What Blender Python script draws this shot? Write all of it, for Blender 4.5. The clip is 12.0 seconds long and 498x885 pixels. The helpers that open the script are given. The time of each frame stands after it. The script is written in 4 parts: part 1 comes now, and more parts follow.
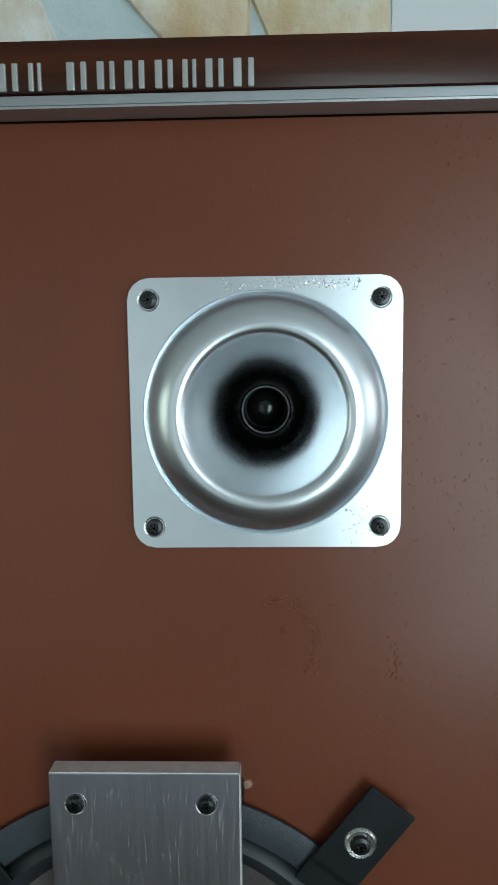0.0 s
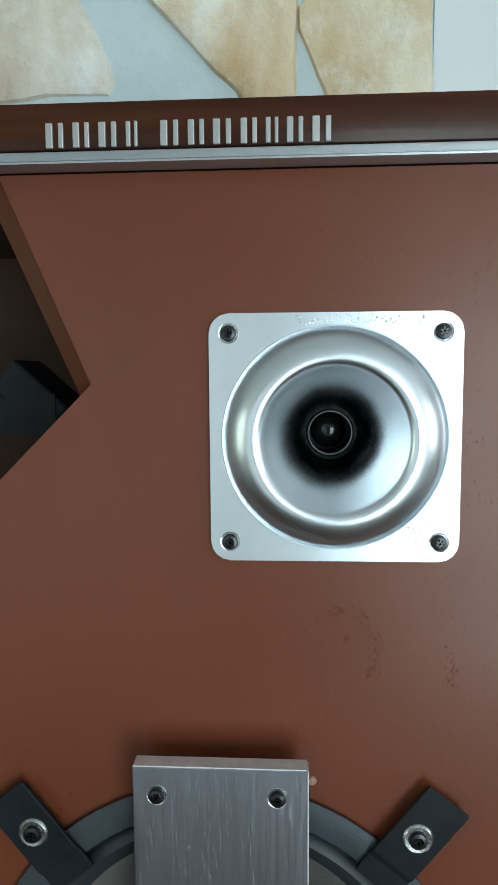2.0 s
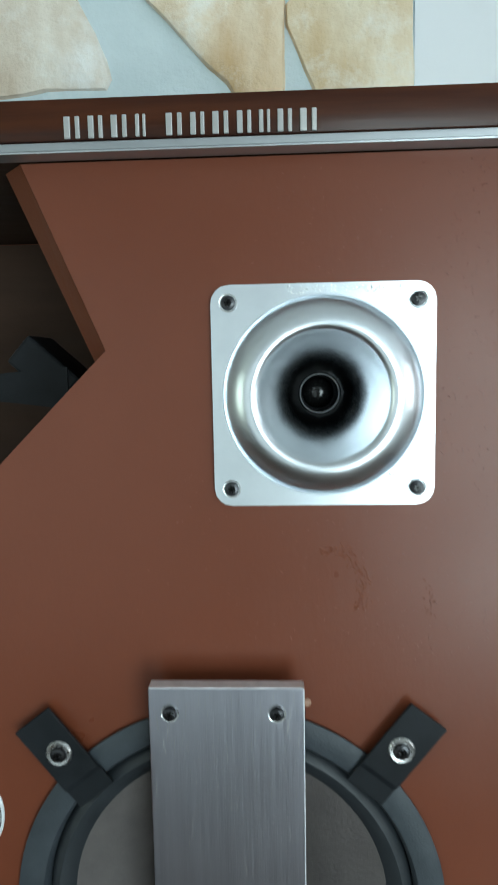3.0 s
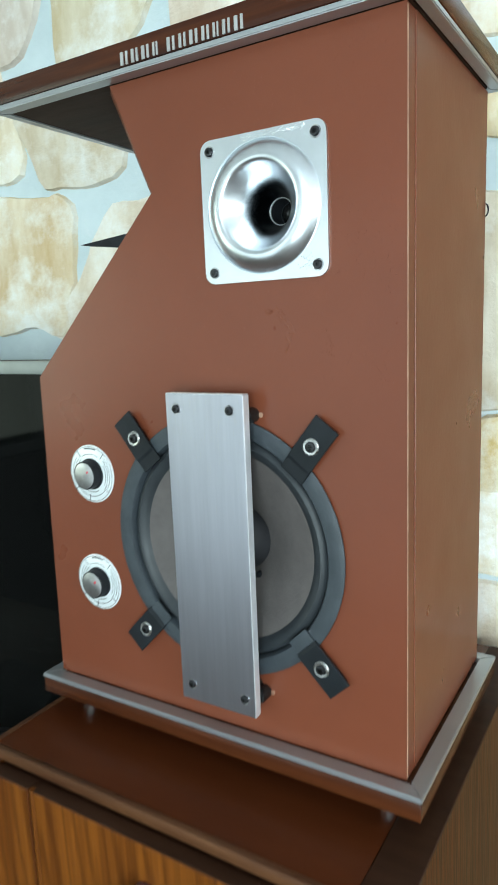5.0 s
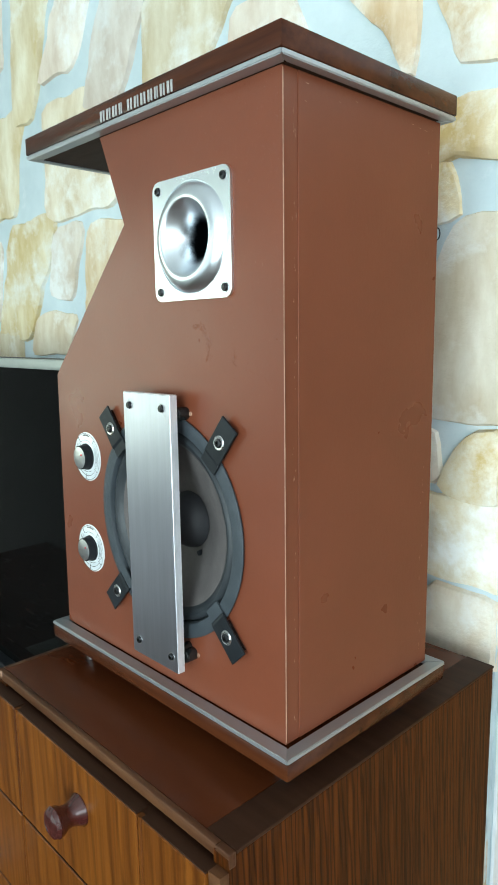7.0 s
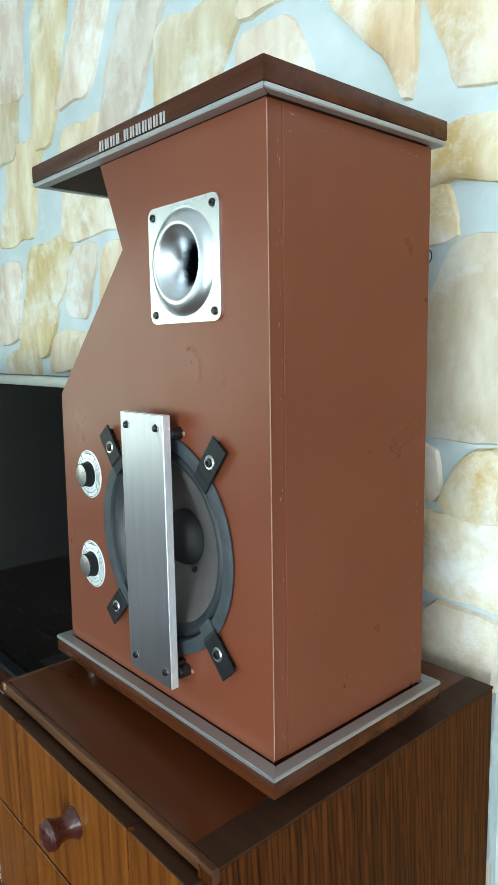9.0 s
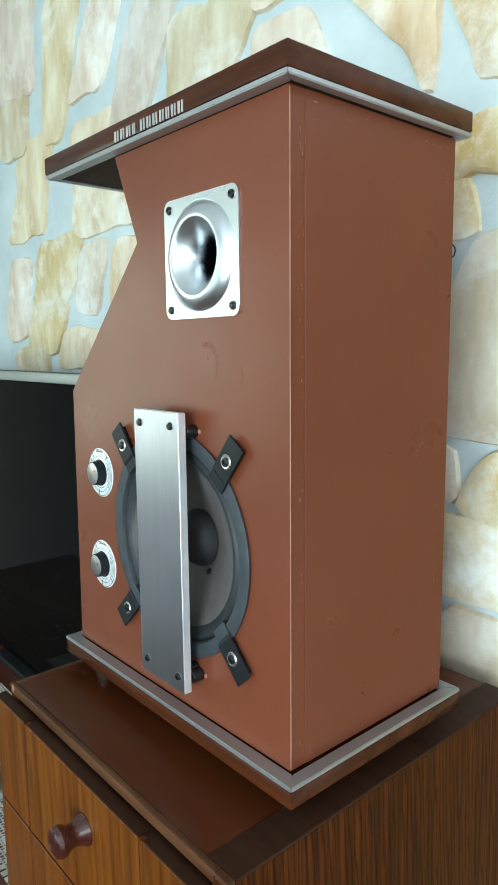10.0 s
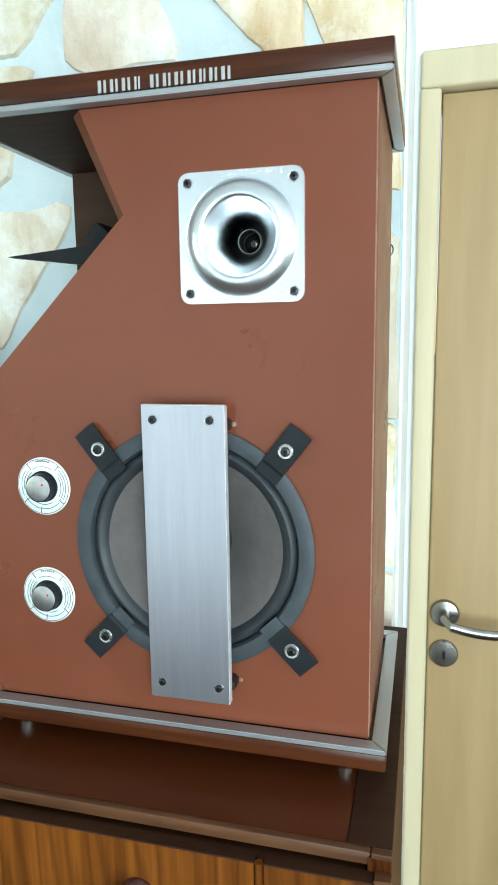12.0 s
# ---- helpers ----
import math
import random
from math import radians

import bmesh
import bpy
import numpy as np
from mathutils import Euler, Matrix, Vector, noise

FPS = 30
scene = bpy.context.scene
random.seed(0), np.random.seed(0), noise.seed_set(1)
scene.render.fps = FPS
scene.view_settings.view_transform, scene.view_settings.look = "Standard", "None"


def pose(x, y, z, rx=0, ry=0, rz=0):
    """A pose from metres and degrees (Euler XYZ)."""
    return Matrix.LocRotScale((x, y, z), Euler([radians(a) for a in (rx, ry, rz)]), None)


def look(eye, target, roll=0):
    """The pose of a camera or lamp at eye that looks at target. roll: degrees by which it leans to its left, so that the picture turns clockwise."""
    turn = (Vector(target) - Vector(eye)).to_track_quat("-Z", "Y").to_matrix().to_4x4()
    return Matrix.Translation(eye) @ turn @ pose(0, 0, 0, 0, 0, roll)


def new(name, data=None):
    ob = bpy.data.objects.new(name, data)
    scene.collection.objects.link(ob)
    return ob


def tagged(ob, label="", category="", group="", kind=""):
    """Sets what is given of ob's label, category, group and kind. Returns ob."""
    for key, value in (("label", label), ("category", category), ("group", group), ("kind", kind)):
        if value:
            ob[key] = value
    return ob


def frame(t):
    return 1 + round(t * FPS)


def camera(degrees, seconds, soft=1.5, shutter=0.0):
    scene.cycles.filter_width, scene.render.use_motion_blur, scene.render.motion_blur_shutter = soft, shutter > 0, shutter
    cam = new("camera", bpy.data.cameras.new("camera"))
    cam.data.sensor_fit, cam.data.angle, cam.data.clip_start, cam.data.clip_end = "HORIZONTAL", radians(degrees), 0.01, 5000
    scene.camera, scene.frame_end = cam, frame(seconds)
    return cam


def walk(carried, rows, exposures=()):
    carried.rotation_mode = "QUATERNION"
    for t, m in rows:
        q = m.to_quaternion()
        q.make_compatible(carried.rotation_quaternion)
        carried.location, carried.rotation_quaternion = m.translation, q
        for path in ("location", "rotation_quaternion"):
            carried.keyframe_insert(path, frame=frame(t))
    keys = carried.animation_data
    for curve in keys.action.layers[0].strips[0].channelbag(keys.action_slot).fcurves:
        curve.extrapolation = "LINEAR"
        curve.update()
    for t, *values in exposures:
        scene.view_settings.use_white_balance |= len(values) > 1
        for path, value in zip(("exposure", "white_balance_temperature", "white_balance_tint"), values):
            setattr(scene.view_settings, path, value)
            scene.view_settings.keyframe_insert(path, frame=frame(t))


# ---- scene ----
cam = camera(40.4, 12.0, shutter=0.4)
PATH = [
    (0, (0.001, -0.26, 1.678), (-0.056, 1.727, 1.457), -0.7),
    (0.5, (-0.006, -0.263, 1.68), (-0.084, 1.723, 1.456), -0.1),
    (1, (-0.009, -0.27, 1.685), (-0.098, 1.716, 1.474), -0.0),
    (1.5, (-0.016, -0.278, 1.687), (-0.134, 1.707, 1.476), -0.2),
    (2, (-0.019, -0.282, 1.688), (-0.135, 1.704, 1.479), -0.4),
    (2.5, (-0.022, -0.289, 1.687), (-0.131, 1.697, 1.483), -0.5),
    (3, (-0.02, -0.319, 1.675), (-0.114, 1.666, 1.447), -1.1),
    (3.2, (-0.015, -0.337, 1.664), (-0.088, 1.647, 1.424), -0.9),
    (4.8, (0.236, -0.415, 1.585), (-0.771, 1.287, 1.285), -1.7),
    (5, (0.255, -0.441, 1.577), (-0.789, 1.231, 1.234), -2.3),
    (5.5, (0.307, -0.487, 1.571), (-0.801, 1.139, 1.208), -2.2),
    (6, (0.357, -0.447, 1.55), (-0.885, 1.058, 1.108), -0.7),
    (6.5, (0.42, -0.386, 1.562), (-0.918, 1.056, 1.203), -0.4),
    (7, (0.464, -0.378, 1.578), (-0.967, 0.983, 1.263), -0.8),
    (7.5, (0.486, -0.376, 1.579), (-0.987, 0.945, 1.29), -1.5),
    (7.7, (0.494, -0.376, 1.578), (-0.972, 0.959, 1.313), -1.2),
    (9.3, (0.49, -0.361, 1.585), (-1.004, 0.941, 1.314), -1.0),
    (9.5, (0.486, -0.364, 1.585), (-1.014, 0.933, 1.33), -0.9),
    (10, (0.473, -0.359, 1.582), (-1.024, 0.938, 1.306), -0.6),
    (10.5, (0.431, -0.371, 1.576), (-0.977, 1.017, 1.274), -0.4),
    (11, (0.351, -0.434, 1.591), (-0.761, 1.204, 1.305), -1.6),
    (11.5, (0.241, -0.529, 1.592), (-0.503, 1.304, 1.295), -1.9),
    (12, (0.146, -0.543, 1.582), (-0.354, 1.369, 1.27), -0.8),
]
walk(cam, [(t, look(eye, target, roll)) for t, eye, target, roll in PATH], exposures=[(0.0, -1.0), (1.0, -0.90), (2.0, -0.60), (3.2, -0.42), (5.0, 0.20), (7.0, 0.30), (10.0, 0.24), (12.0, 0.40)])

# ---- daylight ----
world = bpy.data.worlds.new("world")
scene.world = world
world.use_nodes = True
wn = world.node_tree
sky = wn.nodes.new("ShaderNodeTexSky")
sky.sky_type, sky.sun_disc = "NISHITA", False
sky.sun_elevation, sky.sun_rotation = radians(48), radians(20)
wn.links.new(sky.outputs["Color"], wn.nodes["Background"].inputs["Color"])
wn.nodes["Background"].inputs["Strength"].default_value = 0.1


def sun_lamp(strength, elevation, bearing):
    data = bpy.data.lights.new("sun", "SUN")
    data.energy, data.angle, data.color = strength, radians(0.5), (1.0, 0.95, 0.88)
    ob = new("sun", data)
    ob.rotation_euler = (radians(90 - elevation), 0, radians(180 - bearing))
    return ob


def window_lamp(x, y, z, w, h, rz, watts, color):
    """Skylight standing in a window's opening, shining into the room."""
    data = bpy.data.lights.new("window_light", "AREA")
    data.shape, data.size, data.size_y, data.energy, data.color = "RECTANGLE", w, h, watts, color
    ob = new("window_light", data)
    ob.matrix_world = pose(x, y, z, 90, 0, rz)
    return ob


sun_lamp(3.0, 48, 20)
window_lamp(1.35, -2.93, 1.2, 1.5, 2.0, 0, 98, (0.77, 0.96, 1.0))
window_lamp(-1.325, -2.93, 1.15, 1.95, 2.1, 0, 14, (0.78, 0.95, 1.0))
window_lamp(2.13, -0.95, 1.75, 1.3, 1.0, 90, 13, (0.90, 0.97, 1.0))
window_lamp(-2.53, -1.75, 1.60, 1.5, 1.05, -90, 14, (0.82, 1.0, 0.85))


# ---- materials ----
def node(nt, kind, **values):
    n = nt.nodes.new(kind)
    for k, v in values.items():
        n.inputs[k].default_value = v
    return n


def material(name, dark, light, rough=0.5, metal=0.0, scale=8.0, stretch=(1, 1, 1), detail=6.0, bump=0.0, bump_scale=80.0,
             bump_stretch=(1, 1, 1), rough_vary=0.1, spots=None, random_tint=0.0, coat=0.0, spec=0.5, relief=0.002):
    """A surface whose colour wanders between two tones at two scales, with fine relief and uneven gloss."""
    m = bpy.data.materials.new(name)
    m.use_nodes = True
    nt = m.node_tree
    b = nt.nodes["Principled BSDF"]
    b.inputs["Metallic"].default_value = metal
    b.inputs["Coat Weight"].default_value = coat
    b.inputs["Coat Roughness"].default_value = 0.15
    b.inputs["Specular IOR Level"].default_value = spec
    tc = nt.nodes.new("ShaderNodeTexCoord")
    mp = node(nt, "ShaderNodeMapping", Scale=stretch)
    nt.links.new(tc.outputs["Object"], mp.inputs["Vector"])
    big = node(nt, "ShaderNodeTexNoise", Scale=scale, Detail=detail, Roughness=0.6)
    nt.links.new(mp.outputs["Vector"], big.inputs["Vector"])
    ramp = nt.nodes.new("ShaderNodeValToRGB")
    ramp.color_ramp.elements[0].position, ramp.color_ramp.elements[1].position = 0.3, 0.7
    ramp.color_ramp.elements[0].color, ramp.color_ramp.elements[1].color = (*dark, 1), (*light, 1)
    nt.links.new(big.outputs["Fac"], ramp.inputs["Fac"])
    colour = ramp.outputs["Color"]
    if spots:
        # spots: colour, scale, threshold, softness
        sc, ss, st, sw = spots
        sn = node(nt, "ShaderNodeTexNoise", Scale=ss, Detail=8.0, Roughness=0.7)
        nt.links.new(tc.outputs["Object"], sn.inputs["Vector"])
        sr = nt.nodes.new("ShaderNodeValToRGB")
        sr.color_ramp.elements[0].position, sr.color_ramp.elements[1].position = st, st + sw
        nt.links.new(sn.outputs["Fac"], sr.inputs["Fac"])
        mix = nt.nodes.new("ShaderNodeMix")
        mix.data_type = "RGBA"
        mix.inputs["B"].default_value = (0, 0, 0, 1)
        nt.links.new(sr.outputs["Color"], mix.inputs["Factor"])
        nt.links.new(colour, mix.inputs[6])
        mix.inputs[7].default_value = (*sc, 1)
        colour = mix.outputs[2]
    if random_tint:
        info = nt.nodes.new("ShaderNodeObjectInfo")
        hsv = nt.nodes.new("ShaderNodeHueSaturation")
        for sock, lo, hi in (("Hue", 0.5 - 0.03 * random_tint, 0.5 + 0.012 * random_tint), ("Saturation", 1 - 0.55 * random_tint, 1 + 0.35 * random_tint),
                             ("Value", 1 - 0.16 * random_tint, 1 + 0.14 * random_tint)):
            mul = node(nt, "ShaderNodeMath")
            mul.operation = "MULTIPLY"
            mul.inputs[1].default_value = {"Hue": 7.13, "Saturation": 3.71, "Value": 1.0}[sock]
            fr = nt.nodes.new("ShaderNodeMath")
            fr.operation = "FRACT"
            rng = nt.nodes.new("ShaderNodeMapRange")
            rng.inputs["To Min"].default_value, rng.inputs["To Max"].default_value = lo, hi
            nt.links.new(info.outputs["Random"], mul.inputs[0])
            nt.links.new(mul.outputs[0], fr.inputs[0])
            nt.links.new(fr.outputs[0], rng.inputs["Value"])
            nt.links.new(rng.outputs["Result"], hsv.inputs[sock])
        nt.links.new(colour, hsv.inputs["Color"])
        colour = hsv.outputs["Color"]
    nt.links.new(colour, b.inputs["Base Color"])
    rr = nt.nodes.new("ShaderNodeMapRange")
    rr.inputs["To Min"].default_value, rr.inputs["To Max"].default_value = max(0.02, rough - rough_vary), min(1, rough + rough_vary)
    rn = node(nt, "ShaderNodeTexNoise", Scale=scale * 3.1, Detail=4.0)
    nt.links.new(mp.outputs["Vector"], rn.inputs["Vector"])
    nt.links.new(rn.outputs["Fac"], rr.inputs["Value"])
    nt.links.new(rr.outputs["Result"], b.inputs["Roughness"])
    if bump:
        bm_map = node(nt, "ShaderNodeMapping", Scale=bump_stretch)
        nt.links.new(tc.outputs["Object"], bm_map.inputs["Vector"])
        bn = node(nt, "ShaderNodeTexNoise", Scale=bump_scale, Detail=5.0, Roughness=0.65)
        nt.links.new(bm_map.outputs["Vector"], bn.inputs["Vector"])
        bp = node(nt, "ShaderNodeBump", Strength=min(1.0, bump), Distance=relief)
        nt.links.new(bn.outputs["Fac"], bp.inputs["Height"])
        nt.links.new(bp.outputs["Normal"], b.inputs["Normal"])
    return m


PAINT = material("brown_paint", (0.149, 0.0395, 0.0186), (0.183, 0.0505, 0.0250), 0.31, scale=5, bump=0.06, bump_scale=230, bump_stretch=(1, 1, 0.6), spec=0.36)
PAINT_EDGE = material("brown_paint_on_cut_edge", (0.132, 0.036, 0.016), (0.165, 0.047, 0.022), 0.5, scale=9, bump=0.1, bump_scale=200, spec=0.1)
PAINT_SCAR = material("scarred_paint", (0.165, 0.048, 0.023), (0.235, 0.083, 0.047), 0.24, scale=200, bump=0.3, bump_scale=600)
PAINT_WORN = material("worn_paint_edge", (0.20, 0.075, 0.042), (0.42, 0.25, 0.17), 0.45, scale=60, stretch=(1, 1, 0.4), bump=0.2)
CAP_WOOD = material("stained_cap_wood", (0.026, 0.0060, 0.0025), (0.098, 0.0265, 0.0088), 0.25, rough_vary=0.03, scale=11, stretch=(0.35, 3, 5), bump=0.05, bump_scale=90, bump_stretch=(0.2, 3, 3), spec=0.24)
# board tone darkened to carry the shade in the channel and under the cap
UNDER_WOOD = material("shade_darkened_board", (0.036, 0.018, 0.011), (0.058, 0.029, 0.018), 0.65, scale=18, stretch=(0.4, 2, 2), bump=0.2, spec=0.2)
ALU = material("aluminium", (0.76, 0.77, 0.79), (0.86, 0.87, 0.89), 0.42, 0.9, scale=30, bump=0.05, bump_scale=300, rough_vary=0.06)
TRIM_ALU = material("aluminium_trim", (0.38, 0.40, 0.425), (0.49, 0.51, 0.535), 0.34, 0.75, scale=20, stretch=(0.2, 0.2, 4), bump=0.05, bump_scale=200)
BRUSHED = material("brushed_aluminium", (0.47, 0.475, 0.54), (0.54, 0.545, 0.615), 0.31, 1.0, scale=170, stretch=(1, 1, 0.05), bump=0.09, bump_scale=260,
                   bump_stretch=(1, 1, 0.035), rough_vary=0.05)
SCUFF = material("scuffed_aluminium", (0.46, 0.46, 0.48), (0.58, 0.58, 0.60), 0.45, 0.75, scale=200)
KNOB_ALU = material("spun_knob_aluminium", (0.42, 0.42, 0.43), (0.56, 0.56, 0.57), 0.34, 1.0, scale=160)
CUT_ALU = material("cut_aluminium_edge", (0.70, 0.71, 0.74), (0.88, 0.88, 0.91), 0.50, 0.55, scale=90, stretch=(2, 2, 0.6), bump=0.12, bump_scale=160)
HORN = material("spun_aluminium_horn", (0.74, 0.79, 0.84), (0.82, 0.87, 0.92), 0.29, 1.0, scale=40, bump=0.02, bump_scale=500, rough_vary=0.025)
BLACK = material("black_steel", (0.010, 0.011, 0.013), (0.018, 0.020, 0.024), 0.5, scale=40, bump=0.12, bump_scale=300, spec=0.16)
CLAMP_STEEL = material("blackened_clamp_steel", (0.010, 0.012, 0.014), (0.018, 0.021, 0.025), 0.40, scale=40, bump=0.06, bump_scale=300, spec=0.18)
BLACK_GLOSS = material("black_lacquer", (0.006, 0.006, 0.006), (0.012, 0.012, 0.012), 0.15, scale=40)
SCREW = material("blackened_screw", (0.03, 0.03, 0.033), (0.08, 0.08, 0.085), 0.3, 0.9, scale=200)
RING = material("grey_driver_frame", (0.032, 0.040, 0.048), (0.050, 0.060, 0.070), 0.5, scale=60, bump=0.2, bump_scale=700, spec=0.4)
RUBBER = material("rubber_surround", (0.020, 0.024, 0.028), (0.032, 0.037, 0.042), 0.45, scale=40, spec=0.35)
CONE = material("paper_cone", (0.088, 0.076, 0.074), (0.118, 0.102, 0.098), 0.75, scale=60, bump=0.3, bump_scale=500)
DUSTCAP = material("rubber_dust_cap", (0.022, 0.022, 0.025), (0.036, 0.036, 0.040), 0.55, scale=40, spec=0.3)
WASHER = material("steel_washer", (0.5, 0.5, 0.5), (0.68, 0.68, 0.68), 0.28, 1.0, scale=150)
DIAL = material("silver_dial_foil", (0.74, 0.80, 0.82), (0.84, 0.88, 0.90), 0.34, 0.2, scale=90, spots=((0.6, 0.6, 0.62), 60, 0.68, 0.06))
INK = material("black_ink", (0.02, 0.02, 0.02), (0.04, 0.04, 0.04), 0.6)
FLAKE = material("flaked_lacquer", (0.80, 0.82, 0.85), (0.92, 0.93, 0.95), 0.22, 1.0, scale=90)
RED = material("red_dot", (0.7, 0.04, 0.06), (0.75, 0.06, 0.08), 0.4)
LETTER = material("silvered_mark", (0.48, 0.48, 0.48), (0.60, 0.60, 0.60), 0.35, 0.7, scale=20)
BEECH = material("door_veneer", (0.34, 0.225, 0.105), (0.43, 0.295, 0.150), 0.42, scale=5, stretch=(3.2, 3.2, 0.28), bump=0.05, bump_scale=140, bump_stretch=(3, 3, 0.1), spec=0.3)
JAMB = material("door_frame_veneer", (0.58, 0.49, 0.32), (0.66, 0.57, 0.39), 0.4, scale=7, stretch=(3, 3, 0.25), spec=0.3)
STEEL = material("satin_steel", (0.27, 0.26, 0.24), (0.34, 0.33, 0.31), 0.24, 1.0, scale=25, rough_vary=0.03)
PLASTER = material("white_plaster", (0.78, 0.80, 0.82), (0.83, 0.85, 0.87), 0.85, scale=3, bump=0.15, bump_scale=120)
WALLPAPER = material("grey_beige_paint", (0.38, 0.37, 0.35), (0.44, 0.43, 0.41), 0.9, scale=3, bump=0.1)
MORTAR = material("blue_grey_mortar", (0.49, 0.585, 0.62), (0.64, 0.73, 0.76), 0.85, scale=7, bump=0.6, bump_scale=28, relief=0.005, spots=((0.74, 0.77, 0.79), 9, 0.6, 0.15))
STONE = material("ochre_flagstone", (0.58, 0.43, 0.23), (0.86, 0.79, 0.64), 0.8, scale=9, stretch=(1.8, 1, 0.7), bump=1.0, bump_scale=46, detail=9,
                 spots=((0.88, 0.87, 0.82), 7, 0.50, 0.16), random_tint=0.8, relief=0.004)
TOP_WOOD = material("dark_stained_top", (0.070, 0.0160, 0.0050), (0.100, 0.0255, 0.0082), 0.25, rough_vary=0.03, scale=5, stretch=(0.5, 2, 2), bump=0.012, bump_scale=60, bump_stretch=(0.2, 3, 3), spec=0.28)
EDGE_WOOD = material("worn_edge_wood", (0.052, 0.0165, 0.006), (0.118, 0.048, 0.019), 0.45, scale=25, stretch=(0.3, 3, 3), bump=0.2, spec=0.3)
DARK_EDGE = material("dark_lipping", (0.026, 0.0102, 0.0052), (0.047, 0.0195, 0.0105), 0.5, scale=20, stretch=(0.3, 3, 3), spec=0.13)



def paint_throat_shade(m, x, z):
    """Blackens the metal's colour towards the horn's throat for its shade and dark reflections, with a grainy edge,
    round the axis (x, z) of the mesh.
    """
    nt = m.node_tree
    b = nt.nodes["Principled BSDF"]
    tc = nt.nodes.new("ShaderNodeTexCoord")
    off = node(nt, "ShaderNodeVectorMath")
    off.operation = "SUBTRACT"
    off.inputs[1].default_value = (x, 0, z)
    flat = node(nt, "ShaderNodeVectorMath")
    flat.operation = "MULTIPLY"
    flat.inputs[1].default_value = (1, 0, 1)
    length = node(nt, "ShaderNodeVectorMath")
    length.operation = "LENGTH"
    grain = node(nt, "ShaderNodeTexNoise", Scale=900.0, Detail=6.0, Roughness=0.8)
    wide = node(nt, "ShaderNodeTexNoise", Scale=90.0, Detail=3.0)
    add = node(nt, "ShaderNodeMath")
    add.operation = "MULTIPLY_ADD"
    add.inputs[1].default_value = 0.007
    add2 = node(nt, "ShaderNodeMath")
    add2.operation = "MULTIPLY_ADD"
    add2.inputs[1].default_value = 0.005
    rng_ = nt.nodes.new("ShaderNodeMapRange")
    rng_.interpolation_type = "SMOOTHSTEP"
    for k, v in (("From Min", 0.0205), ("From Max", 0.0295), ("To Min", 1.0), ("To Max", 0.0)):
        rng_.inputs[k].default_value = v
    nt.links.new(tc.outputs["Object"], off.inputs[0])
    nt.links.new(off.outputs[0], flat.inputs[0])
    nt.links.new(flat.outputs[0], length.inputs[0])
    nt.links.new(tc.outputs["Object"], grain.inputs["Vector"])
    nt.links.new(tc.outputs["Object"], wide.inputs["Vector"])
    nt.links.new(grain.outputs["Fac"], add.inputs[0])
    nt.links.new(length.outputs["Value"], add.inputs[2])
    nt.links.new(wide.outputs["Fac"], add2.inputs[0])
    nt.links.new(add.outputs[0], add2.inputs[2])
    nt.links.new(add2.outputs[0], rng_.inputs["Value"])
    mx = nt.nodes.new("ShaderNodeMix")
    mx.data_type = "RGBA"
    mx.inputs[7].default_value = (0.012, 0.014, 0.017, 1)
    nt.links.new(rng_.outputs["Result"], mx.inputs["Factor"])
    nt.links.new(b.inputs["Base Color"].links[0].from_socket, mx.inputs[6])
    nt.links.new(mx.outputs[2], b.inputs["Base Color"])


# the horn's inner shade is mixed into its base colour
paint_throat_shade(HORN, 0.07, 1.66 - 1.201)


def wood(name, dark, light, axis_scale, bands, flame, depth, spec=0.15):
    """Stained pine: long grain lines and broad flame figure along z."""
    m = material(name, dark, light, 0.42, scale=bands, stretch=axis_scale, detail=8, bump=0.14, bump_scale=bands * 2, bump_stretch=axis_scale, spec=spec)
    nt = m.node_tree
    b = nt.nodes["Principled BSDF"]
    link = b.inputs["Base Color"].links[0].from_socket
    tc = nt.nodes.new("ShaderNodeTexCoord")
    info = nt.nodes.new("ShaderNodeObjectInfo")
    shift = nt.nodes.new("ShaderNodeVectorMath")
    shift.operation = "MULTIPLY_ADD"
    shift.inputs[1].default_value = (1, 1, 1)
    spread = nt.nodes.new("ShaderNodeMath")
    spread.operation = "MULTIPLY"
    spread.inputs[1].default_value = 3.7
    nt.links.new(info.outputs["Random"], spread.inputs[0])
    nt.links.new(tc.outputs["Object"], shift.inputs[0])
    nt.links.new(spread.outputs[0], shift.inputs[2])
    mp = node(nt, "ShaderNodeMapping", Scale=(1, 1, 0.07))
    wv = node(nt, "ShaderNodeTexWave", Scale=flame, Distortion=7.0, Detail=4.0)
    wv.inputs["Detail Scale"].default_value = 1.2
    wv.bands_direction = "DIAGONAL"
    nt.links.new(shift.outputs[0], mp.inputs["Vector"])
    nt.links.new(mp.outputs["Vector"], wv.inputs["Vector"])
    rp = nt.nodes.new("ShaderNodeValToRGB")
    rp.color_ramp.elements[0].position, rp.color_ramp.elements[1].position = 0.0, 0.45
    rp.color_ramp.elements[0].color, rp.color_ramp.elements[1].color = (0.26, 0.19, 0.15, 1), (1, 1, 1, 1)
    nt.links.new(wv.outputs["Fac"], rp.inputs["Fac"])
    mx = nt.nodes.new("ShaderNodeMix")
    mx.data_type, mx.blend_type = "RGBA", "MULTIPLY"
    mx.inputs["Factor"].default_value = depth
    nt.links.new(link, mx.inputs[6])
    nt.links.new(rp.outputs["Color"], mx.inputs[7])
    nt.links.new(mx.outputs[2], b.inputs["Base Color"])
    return m


